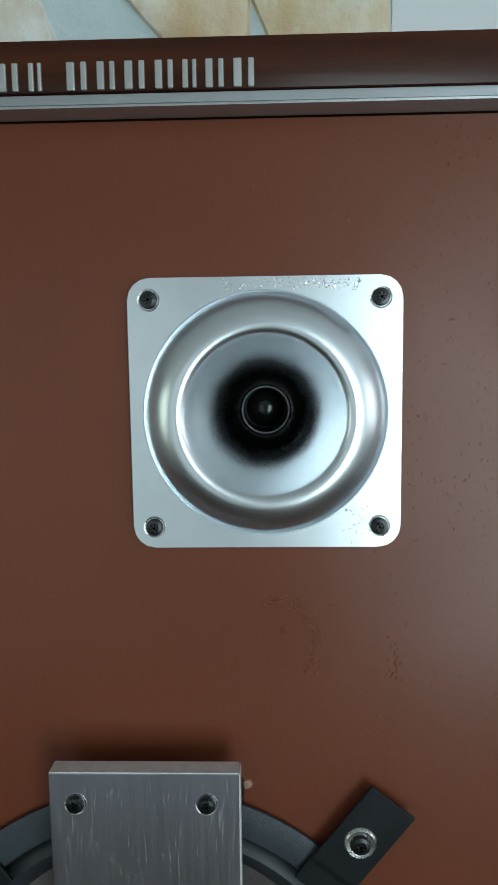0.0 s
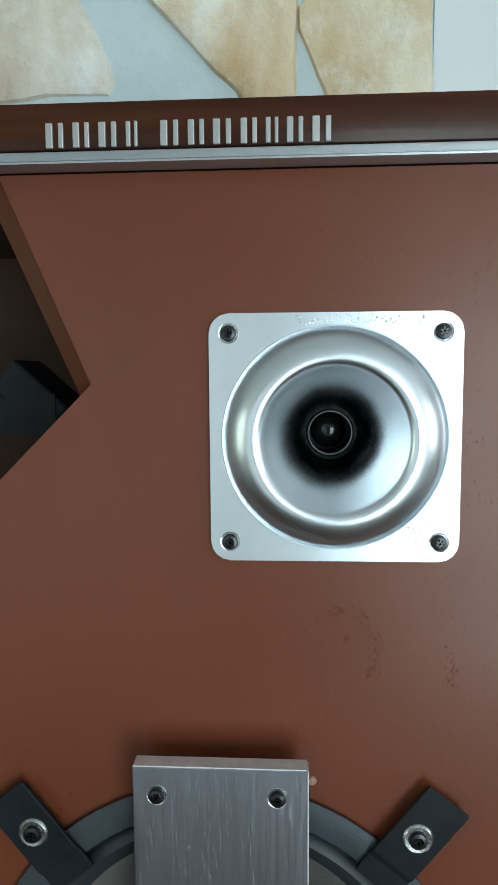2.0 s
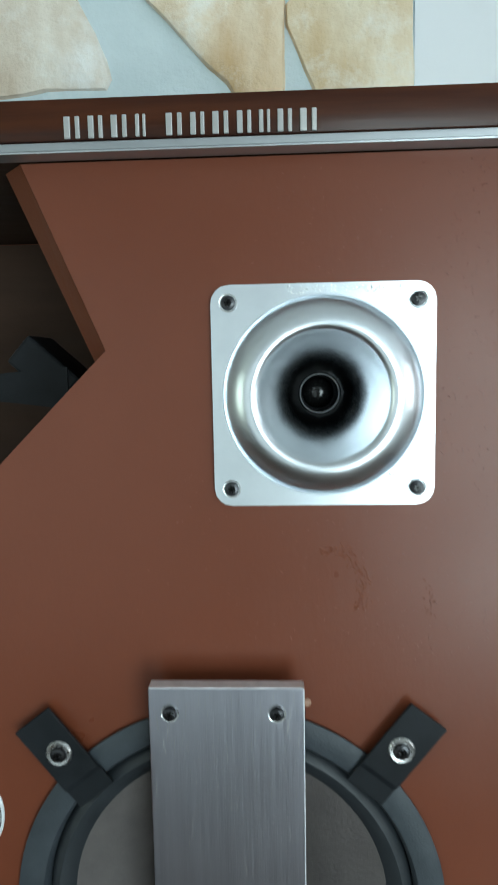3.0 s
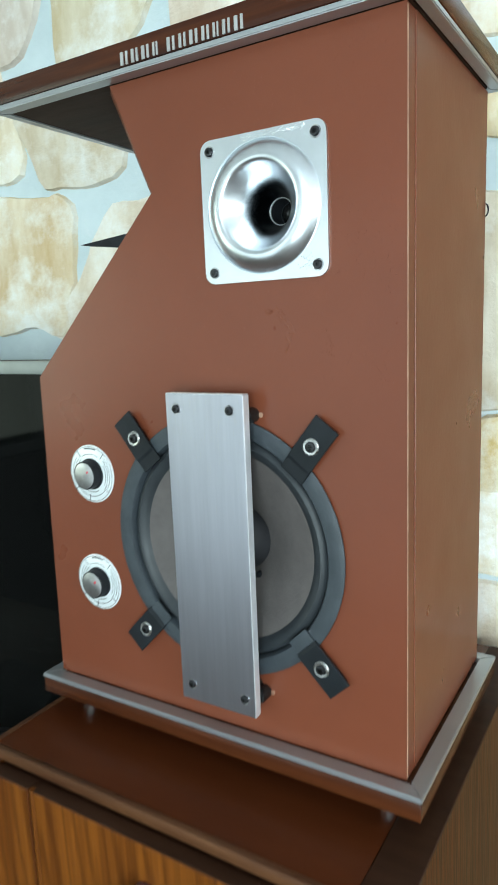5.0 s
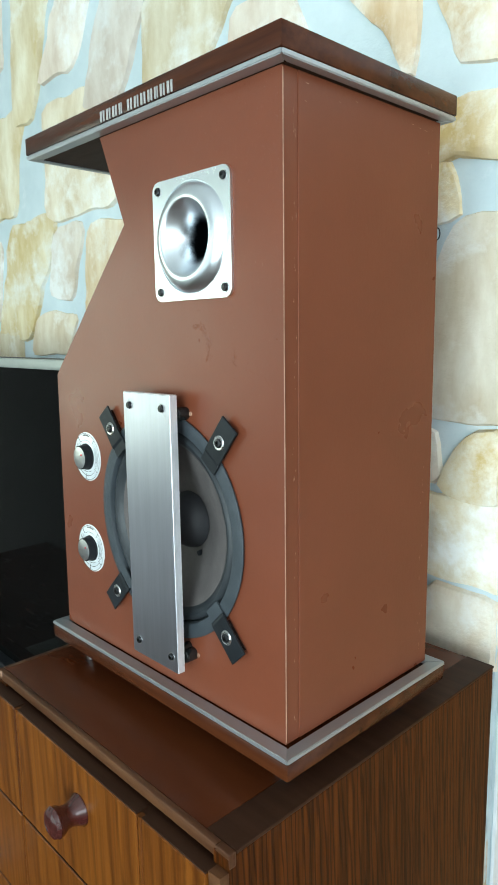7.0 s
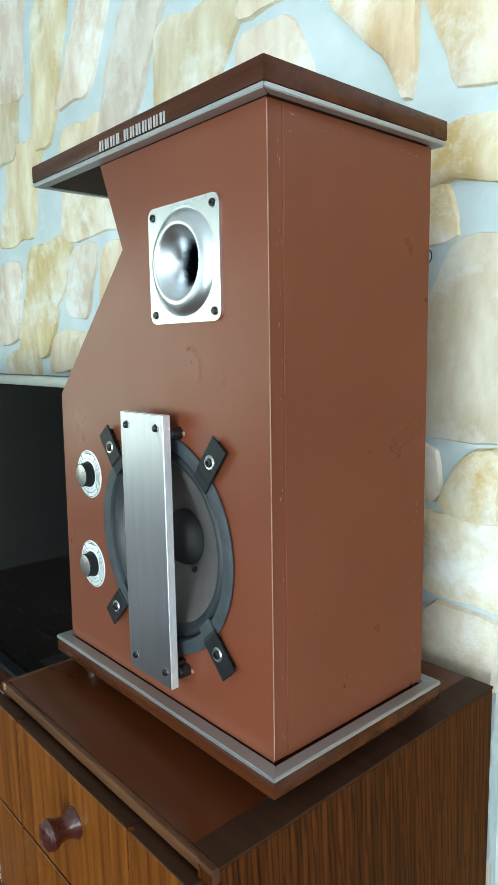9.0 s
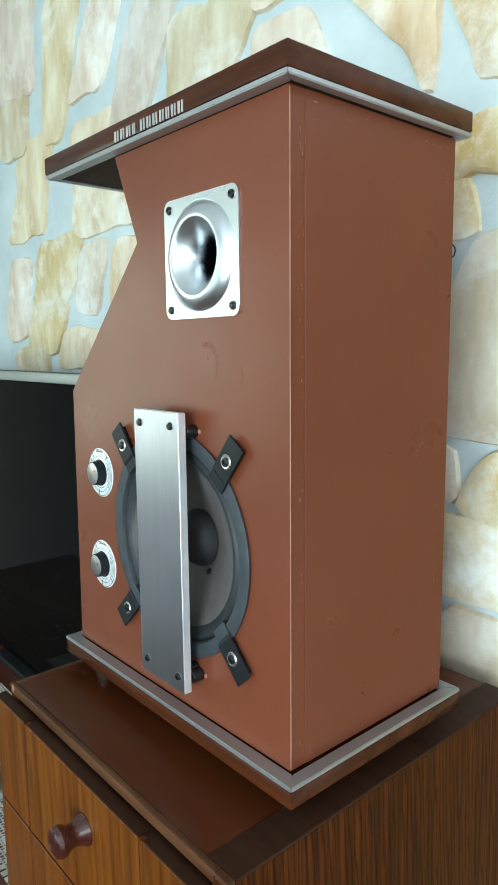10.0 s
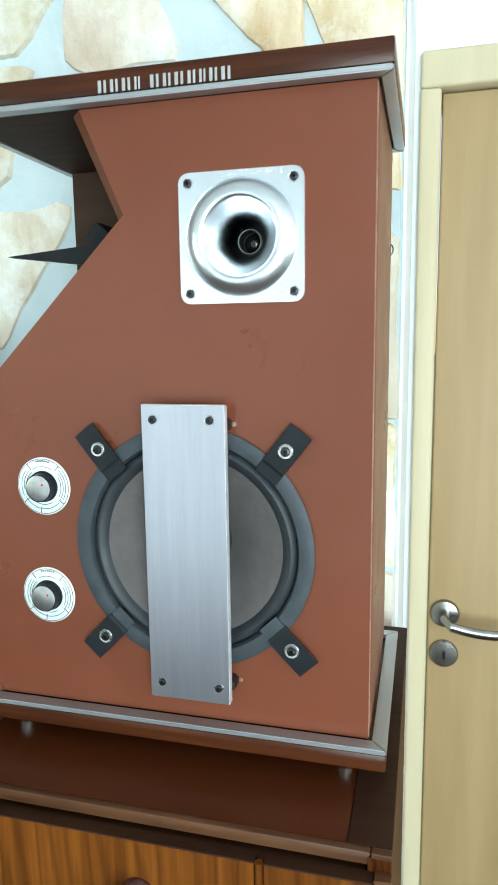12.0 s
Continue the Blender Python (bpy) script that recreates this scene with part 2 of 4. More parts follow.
PINE = wood("stained_pine", (0.088, 0.0225, 0.0028), (0.205, 0.063, 0.0080), (1, 1, 0.022), 95, 40.0, 0.36)
# the pine with closer grain, its colour lowered for the weaker light there
PINE_SHADED = wood("stained_pine_shaded", (0.026, 0.0060, 0.0008), (0.112, 0.0290, 0.0038), (1, 1, 0.016), 150, 95.0, 0.85, 0.10)
KNOB = material("dark_red_lacquered_wood", (0.040, 0.008, 0.007), (0.065, 0.013, 0.011), 0.16, scale=20, coat=0.6)
SCREEN = material("glossy_black_screen", (0.002, 0.0022, 0.0022), (0.003, 0.0033, 0.0033), 0.05, scale=3, rough_vary=0.01, spec=0.04)
BEZEL = material("silver_bezel", (0.26, 0.28, 0.26), (0.31, 0.33, 0.31), 0.4, 0.3, scale=30)
LACE = material("white_lace", (0.62, 0.62, 0.58), (0.75, 0.75, 0.72), 0.9, scale=60)
RED_WOOD = material("mahogany_tabletop", (0.085, 0.020, 0.012), (0.13, 0.034, 0.02), 0.3, scale=9, stretch=(0.5, 3, 3))
GREY_GLAZE = material("pale_grey_glaze", (0.18, 0.21, 0.20), (0.26, 0.29, 0.27), 0.25, scale=20)
CERAMIC = material("white_ceramic", (0.72, 0.74, 0.72), (0.78, 0.8, 0.78), 0.2, scale=10)
BLUE = material("blue_and_white_film", (0.03, 0.09, 0.15), (0.06, 0.16, 0.24), 0.3, scale=20, spots=((0.5, 0.55, 0.58), 30, 0.55, 0.03))
FLOOR = material("brown_floor", (0.045, 0.028, 0.019), (0.075, 0.046, 0.03), 0.6, scale=4, stretch=(0.3, 3, 1), bump=0.1, spec=0.2)
HEDGE = material("garden_green", (0.03, 0.075, 0.02), (0.09, 0.17, 0.05), 0.8, scale=6, bump=1.0, bump_scale=12)


# ---- mesh helpers ----
BASE = {}


def thing(name, base, label, category, group="", kind=""):
    ob = new(name)
    ob.location = base
    ob.empty_display_size = 0.05
    BASE[ob] = Vector(base)
    return tagged(ob, label, category, group, kind)


def finish(bm, name, mat, smooth=False):
    me = bpy.data.meshes.new(name)
    bmesh.ops.recalc_face_normals(bm, faces=bm.faces)
    bm.to_mesh(me)
    bm.free()
    me.materials.append(mat)
    if smooth:
        me.polygons.foreach_set("use_smooth", [True] * len(me.polygons))
        me.set_sharp_from_angle(angle=radians(35))
    return me


def part(name, bm, mat, parent, label="", smooth=False):
    """Link a bmesh given in world coordinates as one mesh object under a thing or part."""
    base = BASE[parent]
    bmesh.ops.translate(bm, verts=bm.verts, vec=-base)
    ob = new(name, finish(bm, name, mat, smooth))
    ob.parent = parent
    BASE[ob] = base
    return tagged(ob, label)


def whole(name, bm, mat, label, category, group="", kind="", smooth=False):
    ob = new(name, finish(bm, name, mat, smooth))
    BASE[ob] = Vector((0, 0, 0))
    return tagged(ob, label, category, group, kind)


def box(x0, x1, y0, y1, z0, z1, bevel=0.0, seg=2, bm=None):
    bm = bm or bmesh.new()
    r = bmesh.ops.create_cube(bm, size=1)
    bmesh.ops.transform(bm, matrix=Matrix.Translation(((x0 + x1) / 2, (y0 + y1) / 2, (z0 + z1) / 2)) @ Matrix.Diagonal((x1 - x0, y1 - y0, z1 - z0, 1)), verts=r["verts"])
    if bevel:
        es = list({e for v in r["verts"] for e in v.link_edges})
        bmesh.ops.bevel(bm, geom=es, offset=bevel, segments=seg, affect="EDGES", profile=0.5)
    return bm


def moved(bm, m):
    bmesh.ops.transform(bm, matrix=m, verts=bm.verts)
    return bm


def prism(points, y0, y1, bevel=0.0):
    """A polygon of (x, z) made thick from y0 to y1."""
    bm = bmesh.new()
    f = bm.faces.new([bm.verts.new((x, y0, z)) for x, z in points])
    r = bmesh.ops.extrude_face_region(bm, geom=[f])
    bmesh.ops.translate(bm, verts=[v for v in r["geom"] if isinstance(v, bmesh.types.BMVert)], vec=(0, y1 - y0, 0))
    if bevel:
        bmesh.ops.bevel(bm, geom=bm.edges[:], offset=bevel, segments=2, affect="EDGES", profile=0.5)
    return bm


def lathe(profile, cx, cy, cz, axis="y", n=64):
    """Turn (radius, along) pairs about an axis through the centre; along runs in -y for 'y' and +z for 'z'."""
    bm = bmesh.new()
    rings = []
    for r, a in profile:
        if r < 1e-6:
            ring = [bm.verts.new((cx, cy - a, cz) if axis == "y" else (cx, cy, cz + a))]
        else:
            ring = []
            for i in range(n):
                c, s = r * math.cos(2 * math.pi * i / n), r * math.sin(2 * math.pi * i / n)
                ring.append(bm.verts.new((cx + c, cy - a, cz + s) if axis == "y" else (cx + c, cy + s, cz + a)))
        rings.append(ring)
    for p, q in zip(rings, rings[1:]):
        for i in range(n):
            j = (i + 1) % n
            f = [p[i % len(p)], p[j % len(p)], q[j % len(q)], q[i % len(q)]]
            f = list(dict.fromkeys(f))
            if len(f) > 2:
                bm.faces.new(f)
    return bm


def screw_head(parent, x, y, z, r, mat=SCREW, name="screw", slots=3, sink=True):
    """A pan head with a star or cross recess, standing proud of the surface at y in a bright countersink."""
    if sink:
        part("countersink", lathe([(r * 1.28, -0.0002), (r * 1.25, 0.0003), (r * 1.12, 0.0002), (r * 0.98, -0.0004)], x, y, z, n=24), WASHER, parent, smooth=True)
    h = part(name, lathe([(r, -0.0006), (r, r * 0.30), (r * 0.86, r * 0.55), (r * 0.5, r * 0.62), (r * 0.42, r * 0.25), (0, r * 0.2)], x, y, z, n=20), mat, parent, smooth=True)
    turn = random.random() * 90
    bm = bmesh.new()
    for k in range(slots):
        moved_bm = box(-r * 0.52, r * 0.52, -r * 0.68, -r * 0.60, -r * 0.11, r * 0.11)
        moved(moved_bm, pose(x, y, z) @ pose(0, 0, 0, 0, turn + 180 / slots * k, 0))
        me = bpy.data.meshes.new("t")
        moved_bm.to_mesh(me)
        moved_bm.free()
        bm.from_mesh(me)
        bpy.data.meshes.remove(me)
    base = BASE[parent]
    bmesh.ops.translate(bm, verts=bm.verts, vec=-base)
    ob = new("recess", finish(bm, "recess", BLACK_GLOSS))
    ob.parent = h
    return h


# ---- the room ----
WALL_Y, DOOR_Y, SIDE_X = 0.362, 0.69, 0.113
X0, X1, YS, H = -2.6, 2.2, -3.0, 2.5

whole("floor", box(X0 - 0.2, X1 + 0.2, YS - 0.2, 1.0, -0.1, 0.0), FLOOR, "brown wood-look floor of the room", "floor", kind="structure")
whole("ceiling", box(X0 - 0.2, X1 + 0.2, YS - 0.2, 1.0, H, H + 0.12), PLASTER, "plain white ceiling", "ceiling", kind="structure")


def ragged(z):
    """How far the stone facing's broken end reaches at a height."""
    return SIDE_X - 0.0015 + 0.0045 * noise.noise(Vector((2.7, 0, z * 9))) + 0.0028 * noise.noise(Vector((0, 5.1, z * 42)))


facing = prism([(X0 - 0.2, 0.0)] + [(ragged(H * k / 240) - 0.001, H * k / 240) for k in range(241)] + [(X0 - 0.2, H)], WALL_Y, WALL_Y + 0.014)
box(X0 - 0.2, SIDE_X, WALL_Y + 0.0141, DOOR_Y + 0.16, 0, H, bm=facing)
wall_n = whole("wall_north", facing, MORTAR, "wall faced with ochre flagstones in blue-grey mortar", "wall", kind="structure")
whole("wall_return", box(SIDE_X, SIDE_X + 0.004, WALL_Y + 0.012, DOOR_Y + 0.16, 0, H), PLASTER, "white plastered end of the stone-faced wall", "wall", kind="structure")
DX0, DX1, DZ = 0.160, 1.03, 1.978


def open_wall(name, x0, x1, z0, z1, holes, place, label, mat):
    """A wall of some thickness in its own x and z with rectangular holes (x0, x1, z0, z1), set at a pose."""
    bm = bmesh.new()
    xs = sorted({x0, x1, *[h[0] for h in holes], *[h[1] for h in holes]})
    zs = sorted({z0, z1, *[h[2] for h in holes], *[h[3] for h in holes]})
    for a, b in zip(xs, xs[1:]):
        for c, d in zip(zs, zs[1:]):
            if not any(h[0] <= a and b <= h[1] and h[2] <= c and d <= h[3] for h in holes):
                box(a, b, 0, 0.16, c, d, bm=bm)
    bmesh.ops.remove_doubles(bm, verts=bm.verts, dist=1e-5)
    return whole(name, moved(bm, place), mat, label, "wall", kind="structure")


open_wall("wall_door", SIDE_X + 0.004, X1 + 0.2, 0, H, [(DX0 - 0.004, DX1 + 0.004, 0, DZ + 0.004)], pose(0, DOOR_Y, 0), "white plastered wall round the door", PLASTER)
open_wall("wall_south", X0 - 0.2, X1 + 0.2, 0, H, [(0.6, 2.1, 0.2, 2.2), (-2.3, -0.35, 0.05, 2.25)], pose(0, YS - 0.16, 0), "grey-beige wall with a wide garden window", WALLPAPER)
open_wall("wall_west", YS, WALL_Y, 0, H, [(-2.5, -1.0, 0.95, 2.15)], pose(X0, 0, 0, 0, 0, 90), "grey-beige wall with a garden window", WALLPAPER)
open_wall("wall_east", -DOOR_Y, -YS, 0, H, [(0.3, 1.6, 1.2, 2.3)], pose(X1, 0, 0, 0, 0, -90), "grey-beige wall with a window", WALLPAPER)


def window(name, w, h, place, label):
    w_ob = new(name)
    w_ob.matrix_world = place
    BASE[w_ob] = Vector((0, 0, 0))
    tagged(w_ob, label, "window", kind="structure")
    for x0, x1, z0, z1 in ((0, 0.06, 0, h), (w - 0.06, w, 0, h), (0.06, w - 0.06, 0, 0.06), (0.06, w - 0.06, h - 0.06, h), (w / 2 - 0.03, w / 2 + 0.03, 0.06, h - 0.06)):
        part("window_frame", box(x0, x1, 0.06, 0.12, z0, z1, 0.004), CERAMIC, w_ob)
    return w_ob


window("window_1", 1.5, 2.0, pose(0.6, YS - 0.16, 0.2), "white framed window on the bright sky")
window("window_3", 1.95, 2.2, pose(-2.3, YS - 0.16, 0.05), "white framed glazed door on the bright sky")
window("window_4", 1.3, 1.1, pose(X1, -0.3, 1.2, 0, 0, -90), "white framed window in the side wall")
window("window_2", 1.5, 1.2, pose(X0, -2.5, 0.95, 0, 0, 90), "white framed garden window")
whole("ground", box(-60, 60, -60, 60, -0.35, -0.15), HEDGE, "green lawn outside the windows", "ground", kind="structure")
hedge = bmesh.new()
box(-5.2, -4.4, -5.5, 2.5, -0.15, 1.75, bm=hedge)
bmesh.ops.subdivide_edges(hedge, edges=hedge.edges[:], cuts=24, use_grid_fill=True)
for v in hedge.verts:
    v.co += Vector((noise.noise(v.co * 2.3), noise.noise(v.co * 2.3 + Vector((7, 0, 0))), noise.noise(v.co * 2.9 + Vector((0, 5, 0))))) * 0.22
whole("backdrop", hedge, HEDGE, "blurred green garden shrubs outside the window", "backdrop", kind="structure")

# door with its frame and fittings
door = thing("door_1", (0.6, DOOR_Y, 0), "closed beech veneered door in a pale yellow frame", "door", kind="structure")
for nm, a in (("frame_post", (DX0 - 0.034, DX0, DOOR_Y - 0.014, DOOR_Y + 0.10, 0, DZ)), ("frame_post", (DX1, DX1 + 0.034, DOOR_Y - 0.014, DOOR_Y + 0.10, 0, DZ)),
              ("frame_head", (DX0 - 0.034, DX1 + 0.034, DOOR_Y - 0.014, DOOR_Y + 0.10, DZ, DZ + 0.058))):
    part(nm, box(*a, 0.006, 3), JAMB, door, "pale yellow veneered frame", True)
part("door_leaf", box(DX0 + 0.002, DX1 - 0.002, DOOR_Y + 0.012, DOOR_Y + 0.05, 0.005, DZ - 0.003, 0.003), BEECH, door, "beech veneered leaf")
HX, HZ, KZ = 0.192, 1.068, 0.989
handle = part("door_handle", lathe([(0.0, 0.010), (0.012, 0.010), (0.024, 0.008), (0.0265, 0.004), (0.0265, 0)], HX, DOOR_Y + 0.012, HZ, n=40), STEEL, door, "brushed steel lever on a round rose", True)
bar = bmesh.new()
for i in range(17):
    u = i / 16
    ang_pts = []
    cx = HX + (0 if i < 3 else (u - 0.125) / 0.875 * 0.125)
    cy = DOOR_Y + 0.010 - (0.045 * min(1, i / 3))
    cz = HZ - 0.016 * math.sin(u * 2.4) * (0 if i < 3 else 1)
    for k in range(10):
        a = 2 * math.pi * k / 10
        if i < 3:
            ang_pts.append(bar.verts.new((cx + 0.009 * math.cos(a), cy, cz + 0.009 * math.sin(a))))
        else:
            ang_pts.append(bar.verts.new((cx, cy + 0.006 * math.cos(a), cz + 0.009 * math.sin(a))))
bar.verts.ensure_lookup_table()
for i in range(16):
    for k in range(10):
        bar.faces.new([bar.verts[i * 10 + k], bar.verts[i * 10 + (k + 1) % 10], bar.verts[(i + 1) * 10 + (k + 1) % 10], bar.verts[(i + 1) * 10 + k]])
bar.faces.new(bar.verts[160:170])
part("lever", bar, STEEL, handle, smooth=True)
rose = part("key_rose", lathe([(0.0, 0.008), (0.012, 0.008), (0.024, 0.007), (0.0265, 0.004), (0.0265, 0)], HX, DOOR_Y + 0.012, KZ, n=40), STEEL, door, "round steel key rose", True)
part("keyhole", box(HX - 0.003, HX + 0.003, DOOR_Y + 0.0025, DOOR_Y + 0.006, KZ - 0.010, KZ + 0.008, 0.0025), BLACK_GLOSS, rose)

# ---- chest of drawers ----
CX0, CX1, CF, CB, CT = -0.268, 0.1315, -0.100, 0.318, 1.201
chest = thing("chest_of_drawers", (-0.07, 0.12, 0), "stained pine chest of drawers with dark top, against the stone wall", "chest of drawers")
part("side_panel", box(CX1 - 0.018, CX1 - 0.0005, CF + 0.012, CB, 0.0, CT - 0.003, 0.001), PINE_SHADED, chest, "stained pine side with upright grain")
part("side_panel", box(CX0 + 0.0005, CX0 + 0.018, CF + 0.014, CB, 0.0, CT - 0.011, 0.001), PINE_SHADED, chest)
part("back_panel", box(CX0 + 0.018, CX1 - 0.018, CB - 0.010, CB, 0.0, CT - 0.012), UNDER_WOOD, chest)
bead = box(CX1 - 0.0125, CX1 + 0.0002, CF + 0.0030, CF + 0.0118, 0, CT - 0.013)
bmesh.ops.subdivide_edges(bead, edges=[e for e in bead.edges if abs(e.verts[0].co.z - e.verts[1].co.z) > 0.5], cuts=90)
for v in bead.verts:
    if v.co.y < CF + 0.006:
        v.co.y += 0.0016 * noise.noise(Vector((v.co.x * 90, 0, v.co.z * 45)))
        v.co.x += 0.0016 * noise.noise(Vector((3, v.co.x * 90, v.co.z * 45)))
part("corner_bead", bead, EDGE_WOOD, chest, "worn lighter corner edge")
part("top", box(CX0 + 0.006, CX1 - 0.0345, CF + 0.020, CB, CT - 0.0105, CT - 0.0005), TOP_WOOD, chest, "dark red-brown stained top board")
part("front_lipping", box(CX0, CX1 - 0.016, CF + 0.013, CF + 0.0197, CT - 0.0105, CT + 0.0003, 0.0012), EDGE_WOOD, chest, "worn light front edge", True)
part("side_lipping", box(CX1 - 0.034, CX1, CF + 0.020, CB + 0.001, CT - 0.0028, CT + 0.0003, 0.0008), DARK_EDGE, chest, "darker side band of the top")
part("corner_block", box(CX1 - 0.0157, CX1, CF + 0.0122, CF + 0.0197, CT - 0.0120, CT + 0.0004, 0.0012), EDGE_WOOD, chest, "worn end of the side band")
part("side_lipping", box(CX0, CX0 + 0.0057, CF + 0.020, CB, CT - 0.0105, CT + 0.0003, 0.001), EDGE_WOOD, chest)
part("worn_corner", box(CX0 + 0.0065, CX0 + 0.0115, CF + 0.0127, CF + 0.0140, CT - 0.0070, CT + 0.0007, 0.0006), PAINT_WORN, chest, "bare wood where the corner is chipped")
tops = [1.1865, 1.0590, 0.9400, 0.8210, 0.7020, 0.5830, 0.4640, 0.3450, 0.2260, 0.1070]
for k in range(9):
    z1, z0 = tops[k], tops[k + 1] + 0.002
    d = part("drawer", box(CX0 + 0.012, CX1 - 0.020, CF + 0.0065, CF + 0.18, z0 + 0.001, z1 - 0.0012), DARK_EDGE, chest, "stained pine drawer front of three boards, dark upper edge")
    for a, b in ((CX0 - 0.0125, -0.2000), (-0.1930, 0.0290), (0.0365, CX1 - 0.0135)):
        part("board", box(a, b, CF, CF + 0.0062, z0, z1 - 0.0014, 0.0009, 1), PINE, d)
        part("ledge", box(a, b, CF + 0.0006, CF + 0.0128, z1 - 0.0012, z1 + 0.0002), DARK_EDGE, d, "dark strip along the board's upper edge")
    for a in (-0.1997, 0.0293):
        part("bead", moved(lathe([(0.0032, z0), (0.0032, z1 - 0.001), (0, z1 - 0.001)], a + 0.0034, CF + 0.0030, 0, "z", 14), pose(0, 0, 0)), PINE, d, smooth=True)
    if k < 4:
        kx, kz = -0.067, (1.138, 0.998, 0.880, 0.76)[k]
        part("knob", lathe([(0.0, 0.0325), (0.008, 0.0320), (0.0130, 0.0298), (0.0150, 0.0262), (0.0143, 0.0220), (0.0112, 0.0170), (0.0106, 0.0115), (0.0130, 0.0048), (0.0156, 0.001), (0.0156, 0)],
                           kx, CF, kz, n=40), KNOB, d, "glossy dark red turned knob", True)
part("plinth", box(CX0 + 0.001, CX1 - 0.018, CF + 0.016, CF + 0.03, 0.0, 0.108), PINE_SHADED, chest)

# ---- loudspeaker ----
BX0, BX1, BZ0, BZ1, BY1 = -0.253, 0.107, 1.238, 1.7687, 0.212
NOTCH, SHOULDER, LIP = (-0.102, 1.683), (-0.250, 1.536), (-0.138, BZ1)
spk = thing("loudspeaker", (-0.07, 0.1, CT), "brown painted wooden loudspeaker with horn tweeter, standing on the chest", "loudspeaker")
WX, WZ = -0.0495, 1.398


def pierced(points, holes, y0, y1):
    """A thick panel from an (x, z) outline with round holes (x, z, radius)."""
    bm = bmesh.new()
    edges = []
    for loop in [points] + [[(hx + r * math.cos(2 * math.pi * k / 64), hz + r * math.sin(2 * math.pi * k / 64)) for k in range(64)] for hx, hz, r in holes]:
        vs = [bm.verts.new((px, y0, pz)) for px, pz in loop]
        edges += [bm.edges.new((a, b)) for a, b in zip(vs, vs[1:] + vs[:1])]
    bmesh.ops.triangle_fill(bm, use_beauty=True, use_dissolve=False, edges=edges)
    r = bmesh.ops.extrude_face_region(bm, geom=bm.faces[:])
    bmesh.ops.translate(bm, verts=[v for v in r["geom"] if isinstance(v, bmesh.types.BMVert)], vec=(0, y1 - y0, 0))
    return bm


part("front_panel", pierced([(BX0 - 0.002, BZ0), (BX1 - 0.0008, BZ0), (BX1 - 0.0008, BZ1), LIP, NOTCH, SHOULDER], [(0, 1.66, 0.0462), (WX, WZ, 0.0960)], 0, 0.016), PAINT, spk,
     "brown painted baffle with a notched edge")
part("side_panel", box(BX1 - 0.016, BX1, 0.0162, BY1, BZ0, BZ1, 0.0004), PAINT, spk)
part("worn_edge", box(BX1 - 0.0007, BX1 + 0.0002, -0.0002, 0.0007, BZ0 + 0.002, BZ1 - 0.002, 0.0002, 1), PAINT_WORN, spk, "paint worn thin along the corner")
part("side_panel", box(BX0, BX0 + 0.016, 0.0165, BY1, BZ0, SHOULDER[1] - 0.002), PAINT, spk)
part("back_panel", box(BX0, BX1 - 0.017, BY1 - 0.014, BY1, BZ0, BZ1), PAINT, spk)
L = math.hypot(NOTCH[0] - SHOULDER[0], NOTCH[1] - SHOULDER[1])
tilt = math.degrees(math.atan2(NOTCH[1] - SHOULDER[1], NOTCH[0] - SHOULDER[0]))
part("slope_board", moved(box(0.002, L + 0.09, 0.0165, BY1 - 0.0175, -0.014, -0.003), pose(SHOULDER[0], 0, SHOULDER[1], 0, -tilt, 0)), UNDER_WOOD, spk, "sloping board in the mouth of the channel, darkened for shade")
bv = bmesh.new()
ends = [(LIP[0], LIP[1]), (NOTCH[0], NOTCH[1])]
vs = [bv.verts.new(p) for p in ((ends[0][0] - 0.0002, 0.0004, ends[0][1]), (ends[1][0] - 0.0002, 0.0004, ends[1][1]), (ends[1][0] - 0.0090, 0.015, ends[1][1] - 0.0062), (ends[0][0] - 0.0130, 0.015, ends[0][1]),
                                (ends[0][0] + 0.002, 0.015, ends[0][1]), (ends[1][0] + 0.002, 0.015, ends[1][1]))]
for f in ((0, 1, 2, 3), (3, 2, 5, 4), (0, 4, 5, 1), (0, 3, 4), (1, 5, 2)):
    bv.faces.new([vs[q] for q in f])
part("bevelled_edge", bv, PAINT_EDGE, spk, "bevelled edge of the notch")
# added sheet over the painted back panel, dark to deepen the channel's shade
part("channel_shade_sheet", box(BX0 + 0.001, -0.053, BY1 - 0.0168, BY1 - 0.0142, 1.50, BZ1 - 0.001), UNDER_WOOD, spk, "added dark sheet for the shade at the back of the channel")
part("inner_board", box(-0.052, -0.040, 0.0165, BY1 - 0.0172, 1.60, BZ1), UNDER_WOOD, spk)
part("deflector", prism([(-0.276, 1.6655), (-0.150, 1.676), (-0.150, 1.650), (-0.190, 1.655)], 0.092, 0.108), BLACK, spk, "black wedge in the side opening")
part("block", moved(box(-0.012, 0.030, -0.012, 0.03, -0.011, 0.011, 0.002), pose(-0.172, 0.105, 1.680, 0, 42, 0)), BLACK, spk)

TX0, TX1, TY0, TY1 = -0.2665, 0.1190, -0.0140, 0.2205
part("top_board", box(TX0, TX1, TY0, TY1, 1.7737, 1.7917, 0.0015), CAP_WOOD, spk, "dark stained wooden cap", True)
part("base_board", box(TX0 - 0.001, TX1 + 0.003, TY0 - 0.001, TY1 + 0.004, 1.2180, 1.2333, 0.0015), CAP_WOOD, spk, "dark stained wooden plinth", True)


